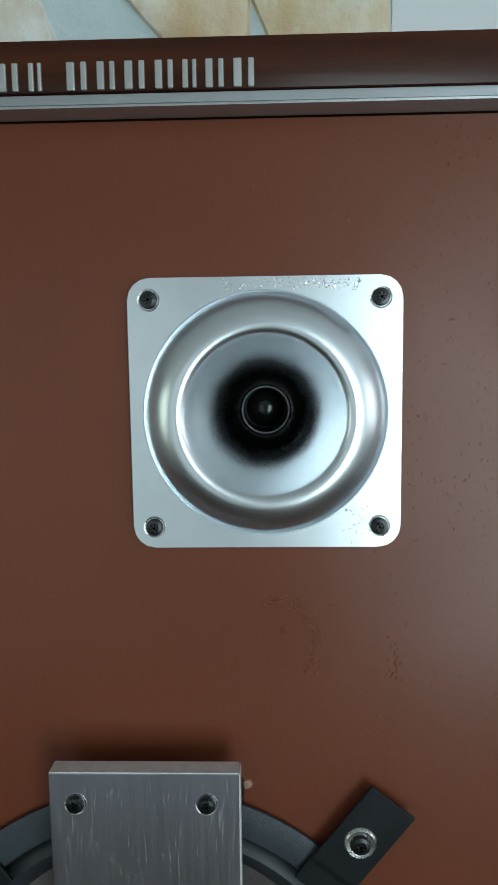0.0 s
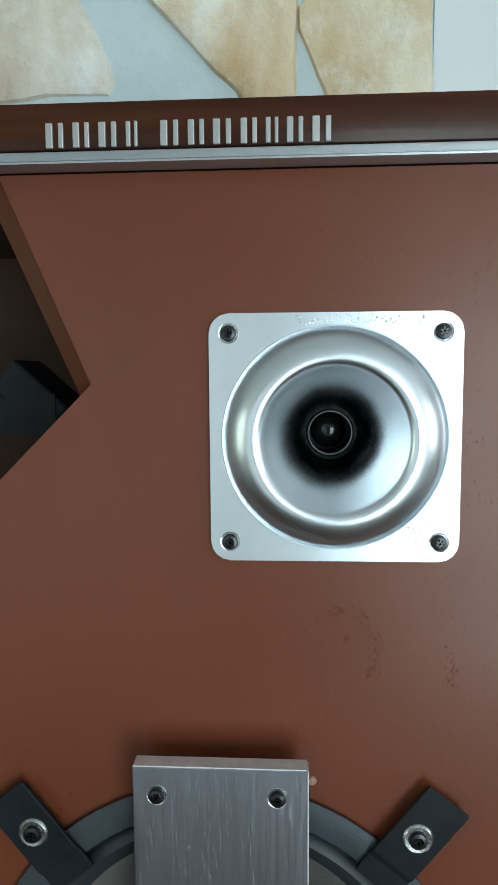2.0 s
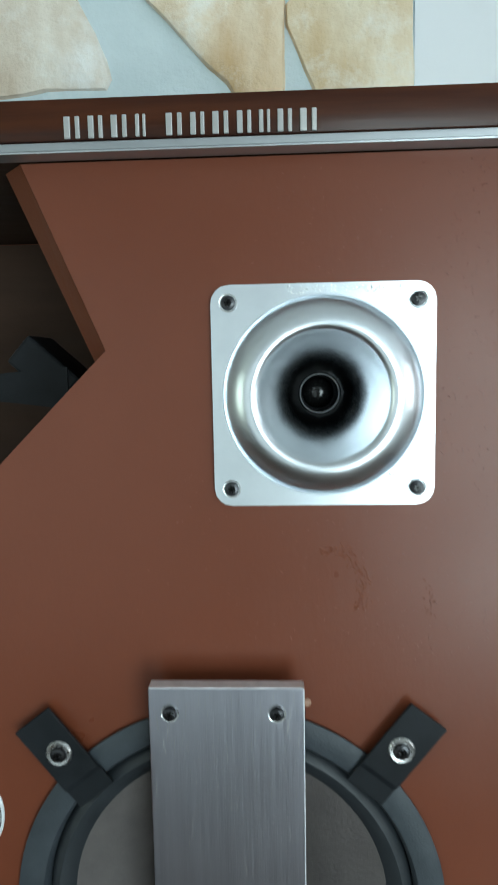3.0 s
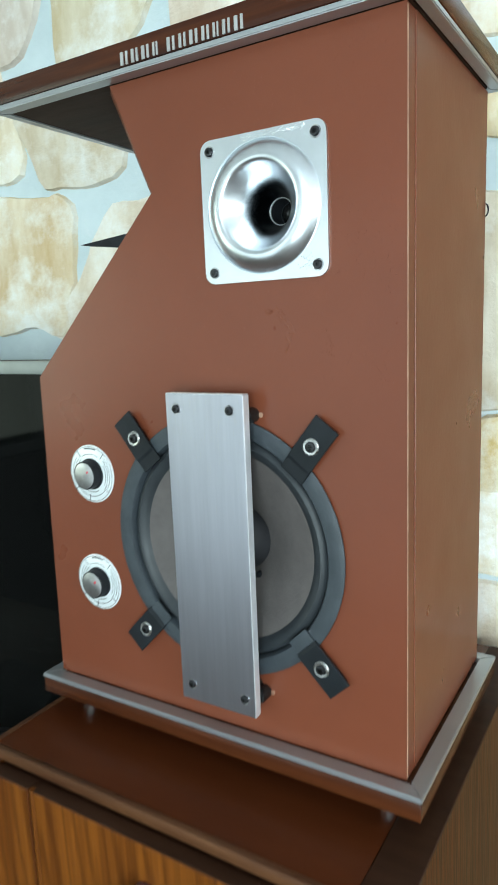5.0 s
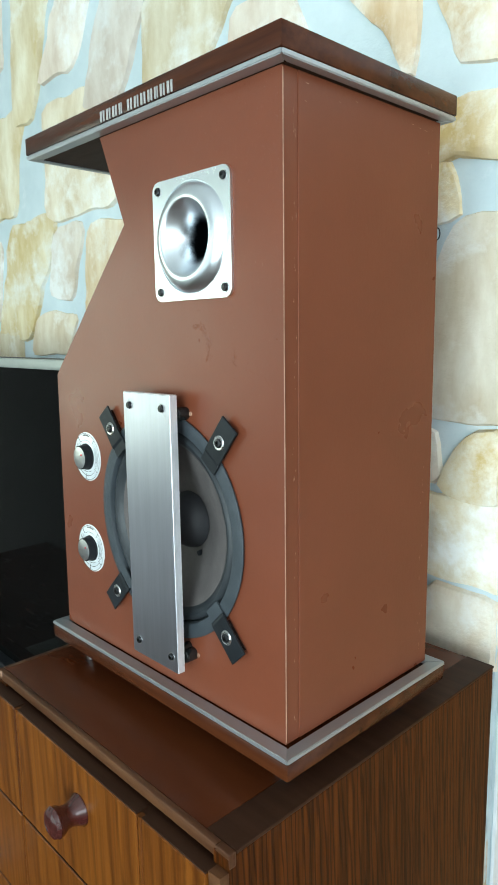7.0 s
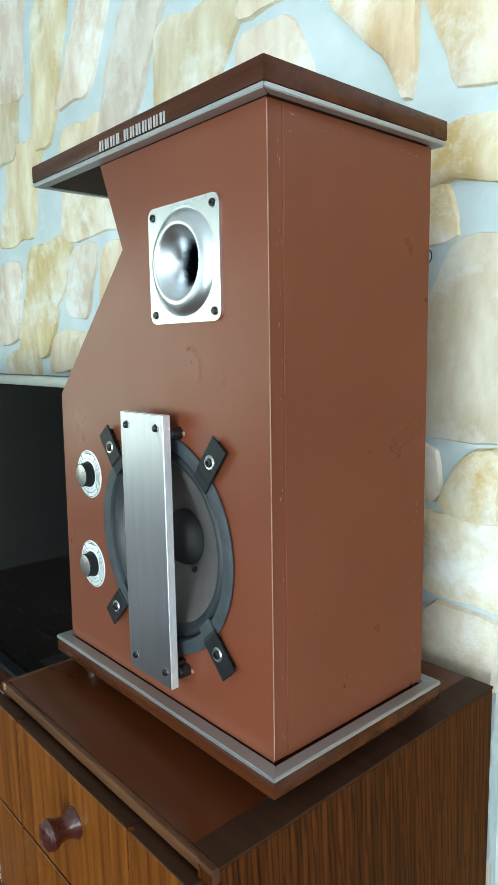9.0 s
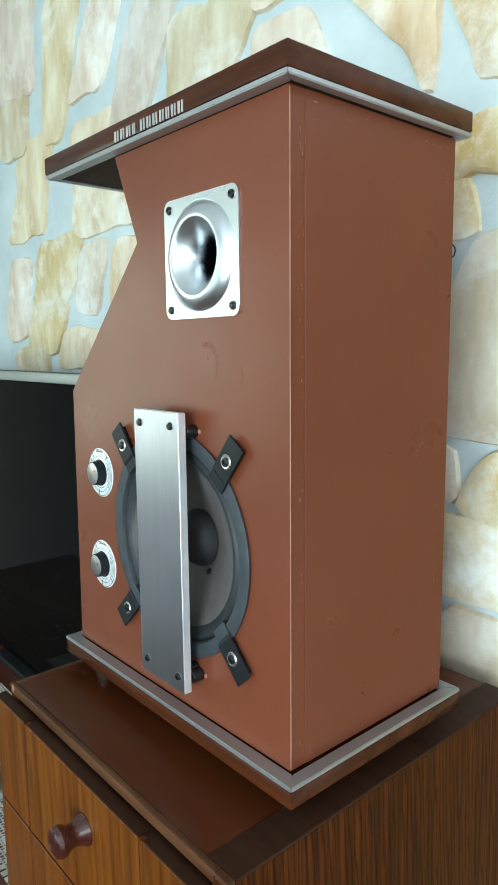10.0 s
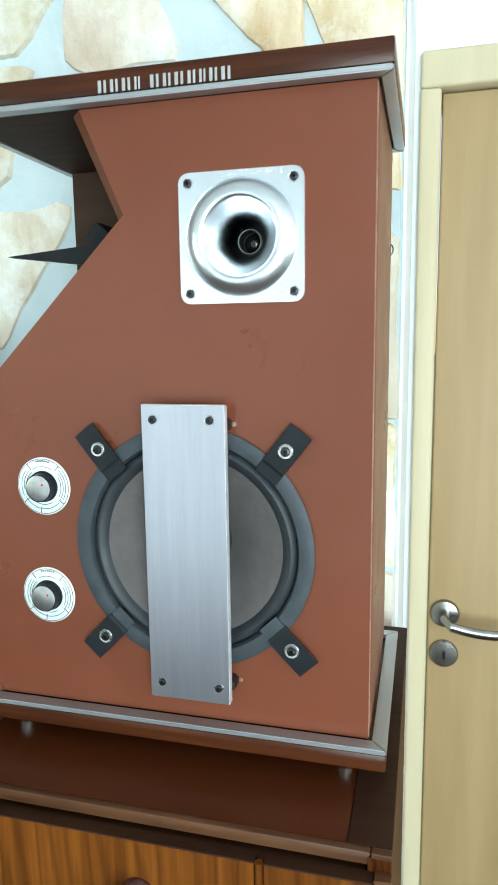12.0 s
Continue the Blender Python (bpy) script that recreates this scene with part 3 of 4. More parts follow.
def trim_frame(z0, z1, x0, x1, y0, y1, wy, wx):
    """Mitred aluminium strips round the box, one mesh for each side."""
    c = [(x0, y0), (x1, y0), (x1, y1), (x0, y1)]
    i = [(x0 + wx, y0 + wy), (x1 - wx, y0 + wy), (x1 - wx, y1 - wy), (x0 + wx, y1 - wy)]
    for k in range(4):
        j = (k + 1) % 4
        bm = bmesh.new()
        f = bm.faces.new([bm.verts.new((*p, z0)) for p in (c[k], c[j], i[j], i[k])])
        r = bmesh.ops.extrude_face_region(bm, geom=[f])
        bmesh.ops.translate(bm, verts=[v for v in r["geom"] if isinstance(v, bmesh.types.BMVert)], vec=(0, 0, z1 - z0))
        bmesh.ops.bevel(bm, geom=bm.edges[:], offset=0.0008, segments=2, affect="EDGES")
        part("trim_strip", bm, TRIM_ALU, spk, "dull aluminium edge strip", True)


trim_frame(1.7692, 1.7735, TX0 + 0.0005, TX1 - 0.0005, TY0 + 0.0005, TY1 - 0.0005, 0.0134, 0.0095)
trim_frame(1.2335, 1.2378, TX0 - 0.0015, TX1 + 0.0035, TY0 - 0.0015, TY1 + 0.0045, 0.0142, 0.0128)
# the cap's shade is in this board's colour
part("inner_underside", box(TX0 + 0.011, TX1 - 0.0115, TY0 + 0.011, TY1 - 0.011, 1.7699, 1.7735), UNDER_WOOD, spk, "underside of the cap, darkened for shade")
for x, y in ((-0.238, 0.018), (0.085, 0.018), (-0.238, 0.19), (0.085, 0.19)):
    part("foot", lathe([(0.0, CT + 0.0005), (0.006, CT + 0.0005), (0.007, CT + 0.002), (0.007, 1.2182), (0, 1.2182)], x, y, 0, "z", 24), WASHER, spk, "small round metal foot", True)

hook = bmesh.new()
for i in range(13):
    a = radians(-60 + 20 * i)
    c, n = Vector((BX1 - 0.0010 + 0.0032 * math.sin(a), BY1 + 0.001, 1.670 + 0.0055 * math.cos(a))), Vector((math.sin(a), 0, math.cos(a)))
    for k in range(6):
        b = 2 * math.pi * k / 6
        hook.verts.new(c + n * (0.0007 * math.cos(b)) + Vector((0, 0.0007 * math.sin(b), 0)))
hook.verts.ensure_lookup_table()
for i in range(12):
    for k in range(6):
        hook.faces.new([hook.verts[i * 6 + k], hook.verts[i * 6 + (k + 1) % 6], hook.verts[(i + 1) * 6 + (k + 1) % 6], hook.verts[(i + 1) * 6 + k]])
part("wire_hook", hook, BLACK, spk, "small bent wire hook at the back", True)

# raised marks on the cap's front edge
LX, LZ = -0.1135, 1.7743
for wd, gap in ((0.0095, 0.0012), (0.0088, 0.0012), (0.0095, 0.0015), (0.0062, 0.0068), (0.0095, 0.0012), (0.0085, 0.0010), (0.0095, 0.0012), (0.0085, 0.0012),
                (0.0066, 0.0012), (0.0085, 0.0010), (0.0097, 0)):
    mark = box(LX + 0.10 * wd, LX + 0.40 * wd, TY0 - 0.0010, TY0 + 0.0002, LZ, LZ + 0.0094, 0.0004)
    box(LX + 0.62 * wd, LX + 0.84 * wd, TY0 - 0.0010, TY0 + 0.0002, LZ, LZ + 0.0094, 0.0004, bm=mark)
    part("raised_mark", mark, LETTER, spk, "silvered raised mark")
    LX += wd + gap

# horn tweeter
PR, PC = 0.0517, 0.0085
plate = bmesh.new()
NH = 144
outer = []
for k in range(NH):
    c, si = math.cos(2 * math.pi * k / NH), math.sin(2 * math.pi * k / NH)
    u, v = abs(c), abs(si)
    q = PR / max(u, v)
    if min(u, v) * q > PR - PC:
        # the ray meets a rounded corner
        b_ = (u + v) * (PR - PC)
        q = b_ + math.sqrt(max(0, b_ * b_ - 2 * (PR - PC) ** 2 + PC * PC))
    outer.append((c * q, 1.66 + si * q))
prof = [(0.0470, 0.0024), (0.0466, 0.0014), (0.0461, 0.0016), (0.0453, 0.0027), (0.0440, 0.0041), (0.0422, 0.0057), (0.0402, 0.0072), (0.0380, 0.0084), (0.0358, 0.0092), (0.0338, 0.0095),
        (0.0322, 0.0093), (0.0311, 0.0086), (0.0301, 0.0075), (0.0288, 0.0057), (0.0270, 0.0034), (0.0250, 0.0010), (0.0228, -0.0016), (0.0205, -0.0045), (0.0183, -0.0077), (0.0163, -0.0112), (0.0146, -0.0152),
        (0.0131, -0.0198), (0.0115, -0.0240), (0.0102, -0.0275)]
rings = []
for rr_, aa in prof:
    rings.append([plate.verts.new((rr_ * math.cos(2 * math.pi * i / NH), -aa, 1.66 + rr_ * math.sin(2 * math.pi * i / NH))) for i in range(NH)])
for p, q in zip(rings, rings[1:]):
    for i in range(NH):
        plate.faces.new([p[i], p[(i + 1) % NH], q[(i + 1) % NH], q[i]])
ov = [plate.verts.new((x, -0.0024, z)) for x, z in outer]
ob_ = [plate.verts.new((x, 0.0, z)) for x, z in outer]
for i in range(NH):
    j = (i + 1) % NH
    plate.faces.new([ov[i], ov[j], ob_[j], ob_[i]])
    plate.faces.new([ov[i], ov[j], rings[0][j], rings[0][i]])
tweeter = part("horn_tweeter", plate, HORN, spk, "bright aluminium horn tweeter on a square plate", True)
part("throat", lathe([(0.0103, -0.0274), (0.0096, -0.0280), (0.0096, -0.044), (0, -0.044)], 0, 0, 1.66, n=40), BLACK, tweeter, "black throat of the horn", True)
part("throat_ring", lathe([(0.0103, -0.0270), (0.0101, -0.0262), (0.0098, -0.0260), (0.0095, -0.0263), (0.0095, -0.0280)], 0, 0, 1.66, n=56), ALU, tweeter, "thin bright throat ring", True)
part("dome", lathe([(0.0085, -0.0438), (0.007, -0.0405), (0.004, -0.0385), (0, -0.038)], 0, 0, 1.66, n=32), BLACK_GLOSS, tweeter, "glossy black dome", True)
for x in (-0.0435, 0.0435):
    for z in (-0.0435, 0.0435):
        screw_head(tweeter, x, -0.0024, 1.66 + z, 0.0034)

# flaked lacquer on the horn's plate
flake = bmesh.new()
rng_f = random.Random(8)
for k in range(300):
    fx, fz = (rng_f.uniform(-0.016, 0.036), 1.7095 + rng_f.gauss(0, 0.0012) - 0.0009 * (k % 3)) if k < 240 else (0.036 + rng_f.gauss(0, 0.003), 1.619 + rng_f.gauss(0, 0.0035))
    if math.hypot(fx, fz - 1.66) > 0.0478 and max(abs(fx), abs(fz - 1.66)) < 0.0512:
        n_, r_ = rng_f.randint(4, 6), rng_f.uniform(0.00015, 0.00045)
        a0 = rng_f.random() * 6
        flake.faces.new([flake.verts.new((fx + r_ * rng_f.uniform(0.5, 1.3) * math.cos(a0 + 6.283 * q / n_), -0.0026 - rng_f.uniform(0, 0.00025), fz + r_ * rng_f.uniform(0.5, 1.3) * math.sin(a0 + 6.283 * q / n_))) for q in range(n_)])
tagged(part("flaked_lacquer", flake, FLAKE, tweeter, "flaking clear lacquer along the plate's edge"), kind="stuff")

# scars in the baffle's paint
scar = bmesh.new()
rng_s = random.Random(3)


def sliver(x, z, length, width, ang, h):
    m = pose(x, 0, z) @ pose(0, 0, 0, 0, ang, 0)
    vs = [scar.verts.new(m @ Vector(p)) for p in ((-length / 2, 0.0002, 0), (0, 0.0002, -width / 2), (length / 2, 0.0002, 0), (0, 0.0002, width / 2), (0, -h, 0))]
    for a, b in ((0, 1), (1, 2), (2, 3), (3, 0)):
        scar.faces.new([vs[a], vs[b], vs[4]])
    scar.faces.new(vs[:4])


for k in range(190):
    u = k / 190
    a = radians(105 - 145 * u)
    ax, az = 0.0035 + 0.0155 * math.cos(a), 1.570 + 0.0155 * math.sin(a) - 0.008 * max(0, u - 0.5)
    wide = 0.0009 + 0.0014 * math.sin(math.pi * u)
    sliver(ax + rng_s.gauss(0, wide), az + rng_s.gauss(0, wide), rng_s.uniform(0.0012, 0.005), rng_s.uniform(0.0006, 0.0016), math.degrees(-a) + 90 + rng_s.gauss(0, 24), rng_s.uniform(0.00015, 0.00045))
for k in range(26):
    sliver(0.050 + rng_s.gauss(0, 0.0016), 1.561 + rng_s.gauss(0, 0.006), rng_s.uniform(0.001, 0.004), rng_s.uniform(0.0005, 0.0011), 90 + rng_s.gauss(0, 25), rng_s.uniform(0.0002, 0.0006))
tagged(part("paint_scar", scar, PAINT_SCAR, spk, "scarred paint on the baffle"), kind="stuff")
scar = bmesh.new()
for k in range(1300):
    px, pz = (0.105 - abs(rng_s.gauss(0, 0.05)), rng_s.uniform(1.53, 1.765)) if k < 900 else (rng_s.uniform(-0.11, 0.1), rng_s.uniform(1.535, 1.765))
    if px > -0.02 - 0.35 * (1.765 - pz) and not (abs(px) < 0.054 and abs(pz - 1.66) < 0.054):
        sliver(px, pz, rng_s.uniform(0.0006, 0.0034), rng_s.uniform(0.0004, 0.0010), 90 + rng_s.gauss(0, 35), rng_s.uniform(0.00012, 0.00034))
tagged(part("paint_pimple", scar, PAINT, spk, "small pimples in the paint of the baffle"), kind="stuff")
wear = bmesh.new()
for k in range(50):
    wy, wz = (0.011 + rng_s.gauss(0, 0.0012)) if k % 3 else (0.198 + rng_s.gauss(0, 0.002)), rng_s.uniform(1.25, 1.765)
    ln, w = rng_s.uniform(0.0004, 0.0035), rng_s.uniform(0.00015, 0.0004)
    wear.faces.new([wear.verts.new((BX1 + 0.0003, wy + a, wz + b)) for a, b in ((-w, 0), (0, -ln), (w, 0), (0, ln))])
for k in range(7):
    wy, wz = rng_s.uniform(0.02, 0.2), 1.762 - abs(rng_s.gauss(0, 0.014))
    ln, w = rng_s.uniform(0.0006, 0.004), rng_s.uniform(0.0002, 0.0005)
    wear.faces.new([wear.verts.new((BX1 + 0.0003, wy + a, wz + b)) for a, b in ((-ln, w), (0, -w), (ln, 0), (0, w))])
tagged(part("wear_mark", wear, PAINT_WORN, spk, "small chips of worn paint on the side"), kind="stuff")

# woofer
woofer = part("woofer", lathe([(0.1085, -0.0002), (0.1085, 0.0010), (0.1098, 0.0014), (0.1098, 0.0026), (0.1088, 0.0032), (0.1010, 0.0034), (0.0968, 0.0028), (0.0952, 0.0006), (0.0945, -0.006)], WX, 0, WZ, n=96), RING, spk, "round woofer with grey frame and paper cone", True)
part("surround", lathe([(0.0947, -0.005), (0.0940, -0.0025), (0.0920, 0.0000), (0.0890, 0.0010), (0.0860, 0.0000), (0.0830, -0.0028), (0.0810, -0.0045)], WX, 0, WZ, n=80), RUBBER, woofer, "dark rubber surround", True)
part("cone", lathe([(0.0813, -0.0042), (0.072, -0.0080), (0.056, -0.0155), (0.040, -0.0235), (0.026, -0.0310)], WX, 0, WZ, n=80), CONE, woofer, "grey-brown paper cone", True)
part("dust_cap", lathe([(0.0285, -0.0290), (0.0275, -0.0235), (0.0220, -0.0150), (0.0135, -0.0100), (0.0, -0.0085)], WX, 0, WZ, n=48), DUSTCAP, woofer, "dark domed dust cap", True)
part("solder_blob", lathe([(0.003, -0.0270), (0.0026, -0.0230), (0, -0.0220)], WX + 0.018, 0, WZ - 0.030, n=12), BLACK, woofer, smooth=True)

# clamps that hold the woofer: a bent black tab, a washer and a screw each
for ang, cx, cz in ((128, -0.1325, 1.4845), (52, 0.0365, 1.4875), (-134, -0.1335, 1.310), (-46, 0.0410, 1.314)):
    m = pose(cx, 0, cz) @ pose(0, 0, 0, 0, -ang, 0)
    inner = -0.029 if ang > 0 else -0.0195
    bent = prism([(inner, 0), (-0.019, 0), (-0.0165, 0), (0.0215, 0), (0.0215, 0.002), (-0.0165, 0.002), (-0.019, 0.002), (inner, 0.002)], -0.011, 0.011)
    for v in bent.verts:
        # fold: outer tab raised, inner foot on the driver's rim
        u, across, t = v.co.x, v.co.y, v.co.z
        lift = 0.0046 if u > -0.017 else 0.0036
        v.co = Vector((u, -(lift + t), across))
    bmesh.ops.bevel(bent, geom=bent.edges[:], offset=0.0004, segments=1, affect="EDGES")
    clamp = part("clamp", moved(bent, m), CLAMP_STEEL, spk, "bent black steel clamp tab")
    if ang < 0:
        part("clamp_foot", moved(box(-0.031, -0.0197, -0.0052, -0.0031, -0.010, 0.010, 0.0004), m), RING, clamp, "grey foot on the driver's rim")
    part("spacer", moved(box(-0.012, 0.0175, -0.0047, 0.0, -0.008, 0.008), m), BLACK_GLOSS, clamp)
    part("washer", lathe([(0.0036, 0.0067), (0.0040, 0.0075), (0.0058, 0.0077), (0.0066, 0.0071), (0.0068, 0.0065)], cx, 0, cz, n=32), WASHER, clamp, "bright steel washer", True)
    screw_head(clamp, cx, -0.0066, cz, 0.0042, slots=2, sink=False)

# metal bar on stand-offs across the woofer
bar_x0, bar_x1, bar_z0, bar_z1 = -0.0836, -0.0110, 1.2655, 1.5262
cover = part("cover_bar", box(bar_x0, bar_x1, -0.0215, -0.0135, bar_z0, bar_z1, 0.0005, 1), BRUSHED, spk, "brushed aluminium bar in front of the woofer")
part("cut_edge", box(bar_x1 - 0.0002, bar_x1 + 0.0003, -0.0212, -0.0138, bar_z0 + 0.0004, bar_z1 - 0.0004), CUT_ALU, cover, "rough sawn bright edge")
part("cut_edge", box(bar_x0 + 0.0004, bar_x1 - 0.0004, -0.0212, -0.0138, bar_z1 - 0.0002, bar_z1 + 0.0003), CUT_ALU, cover)
for x, z in ((-0.0735, 1.514), (-0.0235, 1.514), (-0.0725, 1.280), (-0.0205, 1.280)):
    screw_head(cover, x, -0.0215, z, 0.0034)
    part("standoff", lathe([(0.0045, 0.0), (0.0045, 0.0137)], x, 0, z - (0.005 if z > 1.4 else -0.004), n=24), BLACK_GLOSS, cover, "black stand-off sleeve", True)
for x, z in ((-0.0160, 1.5085), (-0.0140, 1.2785)):
    part("standoff_clip", lathe([(0.0, 0.0120), (0.0055, 0.0120), (0.0062, 0.0105), (0.0062, 0.0)], x, 0, z, n=20), BLACK_GLOSS, cover, "black rubber stop", True)
    part("bare_spot", lathe([(0.0, 0.0010), (0.0018, 0.0008), (0.0022, 0.0)], x + 0.0072, 0, z, n=9), PAINT_WORN, cover, "pale chipped spot beside the stop")

# scuffs along the bar, thicker near its upper edge
scuff = bmesh.new()
rng_b = random.Random(12)
for k in range(120):
    sx, sz = rng_b.uniform(bar_x0 + 0.002, bar_x1 - 0.002), bar_z1 - 0.003 - (abs(rng_b.gauss(0, 0.035)) if k < 110 else rng_b.uniform(0, bar_z1 - bar_z0 - 0.008))
    ln, w = rng_b.uniform(0.0008, 0.006), rng_b.uniform(0.00006, 0.0002)
    if sz - ln > bar_z0 + 0.001 and sz + ln < bar_z1 - 0.001:
        a = rng_b.gauss(0, 0.06)
        scuff.faces.new([scuff.verts.new((sx + q + a * r, -0.02162, sz + r)) for q, r in ((-w, 0), (0, -ln), (w, 0), (0, ln))])
tagged(part("scuff_mark", scuff, SCUFF, cover, "fine bright upright scratches"), kind="stuff")

# level dials
for k, (x, z) in enumerate(((-0.1920, 1.4475), (-0.1935, 1.3425))):
    dial = part("dial", lathe([(0.0, 0.0011), (0.0256, 0.0011), (0.0269, 0.0006), (0.0271, 0.0)], x, 0, z, n=64), DIAL, spk, "silver scale disc with thin black arcs and a turning knob", True)
    for r0, a0, a1 in ((0.0212, -30, 45), (0.0190, -38, 40), (0.0168, -30, 30), (0.0205, 140, 205), (0.0182, 135, 190), (0.0160, 130, 180), (0.0238, -178, 180), (0.0196, 210, 318), (0.0172, 60, 122), (0.0158, 215, 300)):
        arc = bmesh.new()
        prev = None
        for s in range(33):
            a = radians(a0 + (a1 - a0) * s / 32)
            pair = [arc.verts.new((x + r_ * math.cos(a), -0.0014, z + r_ * math.sin(a))) for r_ in (r0 * 1.09, r0 * 1.09 - 0.0005)]
            if prev:
                arc.faces.new([prev[0], pair[0], pair[1], prev[1]])
            prev = pair
        part("scale_arc", arc, INK, dial)
    for a in (50, 128, 218, 262, 322):
        part("tick", moved(box(0.0194, 0.0256, -0.0015, -0.0012, -0.0003, 0.0003), pose(x, 0, z) @ pose(0, 0, 0, 0, -a, 0)), INK, dial)
    for s in range(7):
        a = 104 - s * 5
        part("scale_bar", moved(box(0.0231, 0.0246, -0.0015, -0.0012, -0.0006, 0.0006), pose(x, 0, z) @ pose(0, 0, 0, 0, -a, 0)), INK, dial)
    knob = part("knob", lathe([(0.0146, 0.0011), (0.0144, 0.0026), (0.0134, 0.0028), (0.0129, 0.0100), (0.0120, 0.0106)], x, 0, z, n=48), BLACK, dial, "black knob with a spun aluminium face", True)
    part("knob_face", lathe([(0.0, 0.0104), (0.0112, 0.0108), (0.0122, 0.0104), (0.0122, 0.0096)], x, 0, z, n=48), KNOB_ALU, knob, "spun aluminium face", True)
    part("knob_dot", lathe([(0.0, 0.0113), (0.0011, 0.0111), (0.0012, 0.0105)], x + 0.0045, 0, z + 0.0035, n=12), RED, knob, "small red dot")

# ---- television and the table beside the chest ----
TVY = 0.17
tv = thing("television", (-0.85, 0.2, 0.9), "large black flat television with a silver top bezel, beside the loudspeaker", "television")
part("casing", box(-1.45, -0.262, TVY + 0.004, TVY + 0.06, 0.914, 1.540, 0.004), BLACK, tv)
part("screen", box(-1.44, -0.272, TVY, TVY + 0.004, 0.918, 1.5235), SCREEN, tv, "glossy black screen, switched off")
part("bezel", box(-1.45, -0.262, TVY - 0.004, TVY + 0.004, 1.5238, 1.5415, 0.002), BEZEL, tv, "silver upper bezel", True)
part("stand", box(-1.0, -0.7, 0.15, 0.26, 0.9002, 0.912, 0.003), BLACK, tv)
table = thing("side_table", (-0.9, 0.0, 0), "dark mahogany low cabinet under the television", "side table")
part("tabletop", box(-1.6, -0.292, -0.30, 0.345, 0.87, 0.90, 0.004), RED_WOOD, table, smooth=True)
part("table_body", box(-1.55, -0.32, -0.27, 0.34, 0.0, 0.87), RED_WOOD, table)
rng_lace = random.Random(5)
lace = bmesh.new()
for k in range(97):
    xx = -0.90 + 0.0062 * k
    box(xx, xx + 0.0016, -0.075, 0.11, 0.9004, 0.9012, bm=lace)
for k in range(31):
    yy = -0.075 + 0.0062 * k
    box(-0.90, -0.302, yy, yy + 0.0016, 0.9006, 0.9014, bm=lace)
for k in range(150):
    xx, yy = -0.895 + 0.0062 * rng_lace.randrange(95), -0.072 + 0.0062 * rng_lace.randrange(29)
    box(xx, xx + 0.0062 * rng_lace.choice((1, 1, 2)), yy, yy + 0.0062, 0.9005, 0.9013, bm=lace)
for k in range(46):
    moved_pt = -0.90 + 0.013 * k
    box(moved_pt, moved_pt + 0.009, -0.084, -0.074, 0.9005, 0.9013, bm=lace)
whole("lace_runner", lace, LACE, "white crocheted lace runner on the table by the television", "table runner")
bowl = whole("bowl", lathe([(0.0, 0.902), (0.024, 0.902), (0.028, 0.906), (0.042, 0.914), (0.052, 0.928), (0.056, 0.940), (0.053, 0.941), (0.046, 0.928), (0.035, 0.918), (0.0, 0.910)], -0.480, 0.010, 0, "z", 48), GREY_GLAZE,
             "pale grey-green glazed bowl on the lace runner", "bowl", smooth=True)
whole("pot", lathe([(0.0, 0.902), (0.035, 0.902), (0.052, 0.925), (0.055, 0.965), (0.040, 1.000), (0.028, 1.008), (0.030, 1.016), (0.012, 1.022), (0.0, 1.030)], -0.52, 0.10, 0, "z", 40), BLACK,
      "dark round pot behind the pale bowl", "pot", smooth=True)
cloth = bmesh.new()
box(-0.385, -0.325, -0.150, -0.105, 0.9003, 0.920, bm=cloth)
bmesh.ops.subdivide_edges(cloth, edges=cloth.edges[:], cuts=9, use_grid_fill=True)
for v in cloth.verts:
    if v.co.z > 0.902:
        v.co += Vector((noise.noise(v.co * 60), noise.noise(v.co * 60 + Vector((3, 0, 0))), noise.noise(v.co * 55 + Vector((0, 9, 0))))) * 0.010
whole("crumpled_bag", cloth, BLUE, "small crumpled blue and white bag on the table", "bag", smooth=True)

# ---- flagstones of the north wall ----
# each: centre x and z, half width, half height, lean (sideways for each metre up), spread of the top against the foot
STONES_OVER_CABINET = [(-0.455, 2.050, 0.105, 0.082, 0.35, 0.2), (-0.268, 1.990, 0.078, 0.054, -0.25, -0.1), (-0.049, 1.952, 0.036, 0.084, -0.35, 0.73), (0.068, 1.940, 0.052, 0.076, -0.27, 0.0),
                       (0.035, 1.795, 0.085, 0.034, 0.0, 0.1), (-0.020, 1.732, 0.060, 0.036, 0.0, -0.2), (0.052, 1.592, 0.062, 0.112, 0.22, -0.42), (-0.020, 1.430, 0.054, 0.036, 0.0, 0.0),
                       (0.080, 1.424, 0.035, 0.046, 0.2, -0.3), (0.058, 1.323, 0.056, 0.054, 0.0, 0.1), (0.060, 1.212, 0.056, 0.046, 0.0, 0.0), (0.055, 2.125, 0.060, 0.085, 0.0, 0.0),
                       (-0.110, 2.130, 0.070, 0.075, 0.1, 0.0), (-0.27, 2.13, 0.06, 0.065, 0.2, 0.0)]
STONES_OVER_TELEVISION = [(-1.185, 2.310, 0.105, 0.130, 0.2, 0.0), (-0.975, 2.195, 0.066, 0.165, 0.25, 0.25), (-0.805, 2.195, 0.072, 0.100, 0.6, -0.1), (-0.640, 2.110, 0.075, 0.108, 0.45, 0.1),
                          (-0.800, 1.935, 0.125, 0.112, -0.1, -0.1), (-0.530, 1.880, 0.118, 0.076, 0.0, 0.15), (-1.140, 1.965, 0.100, 0.112, 0.35, -0.1), (-1.225, 2.120, 0.085, 0.065, 0.1, 0.0)]
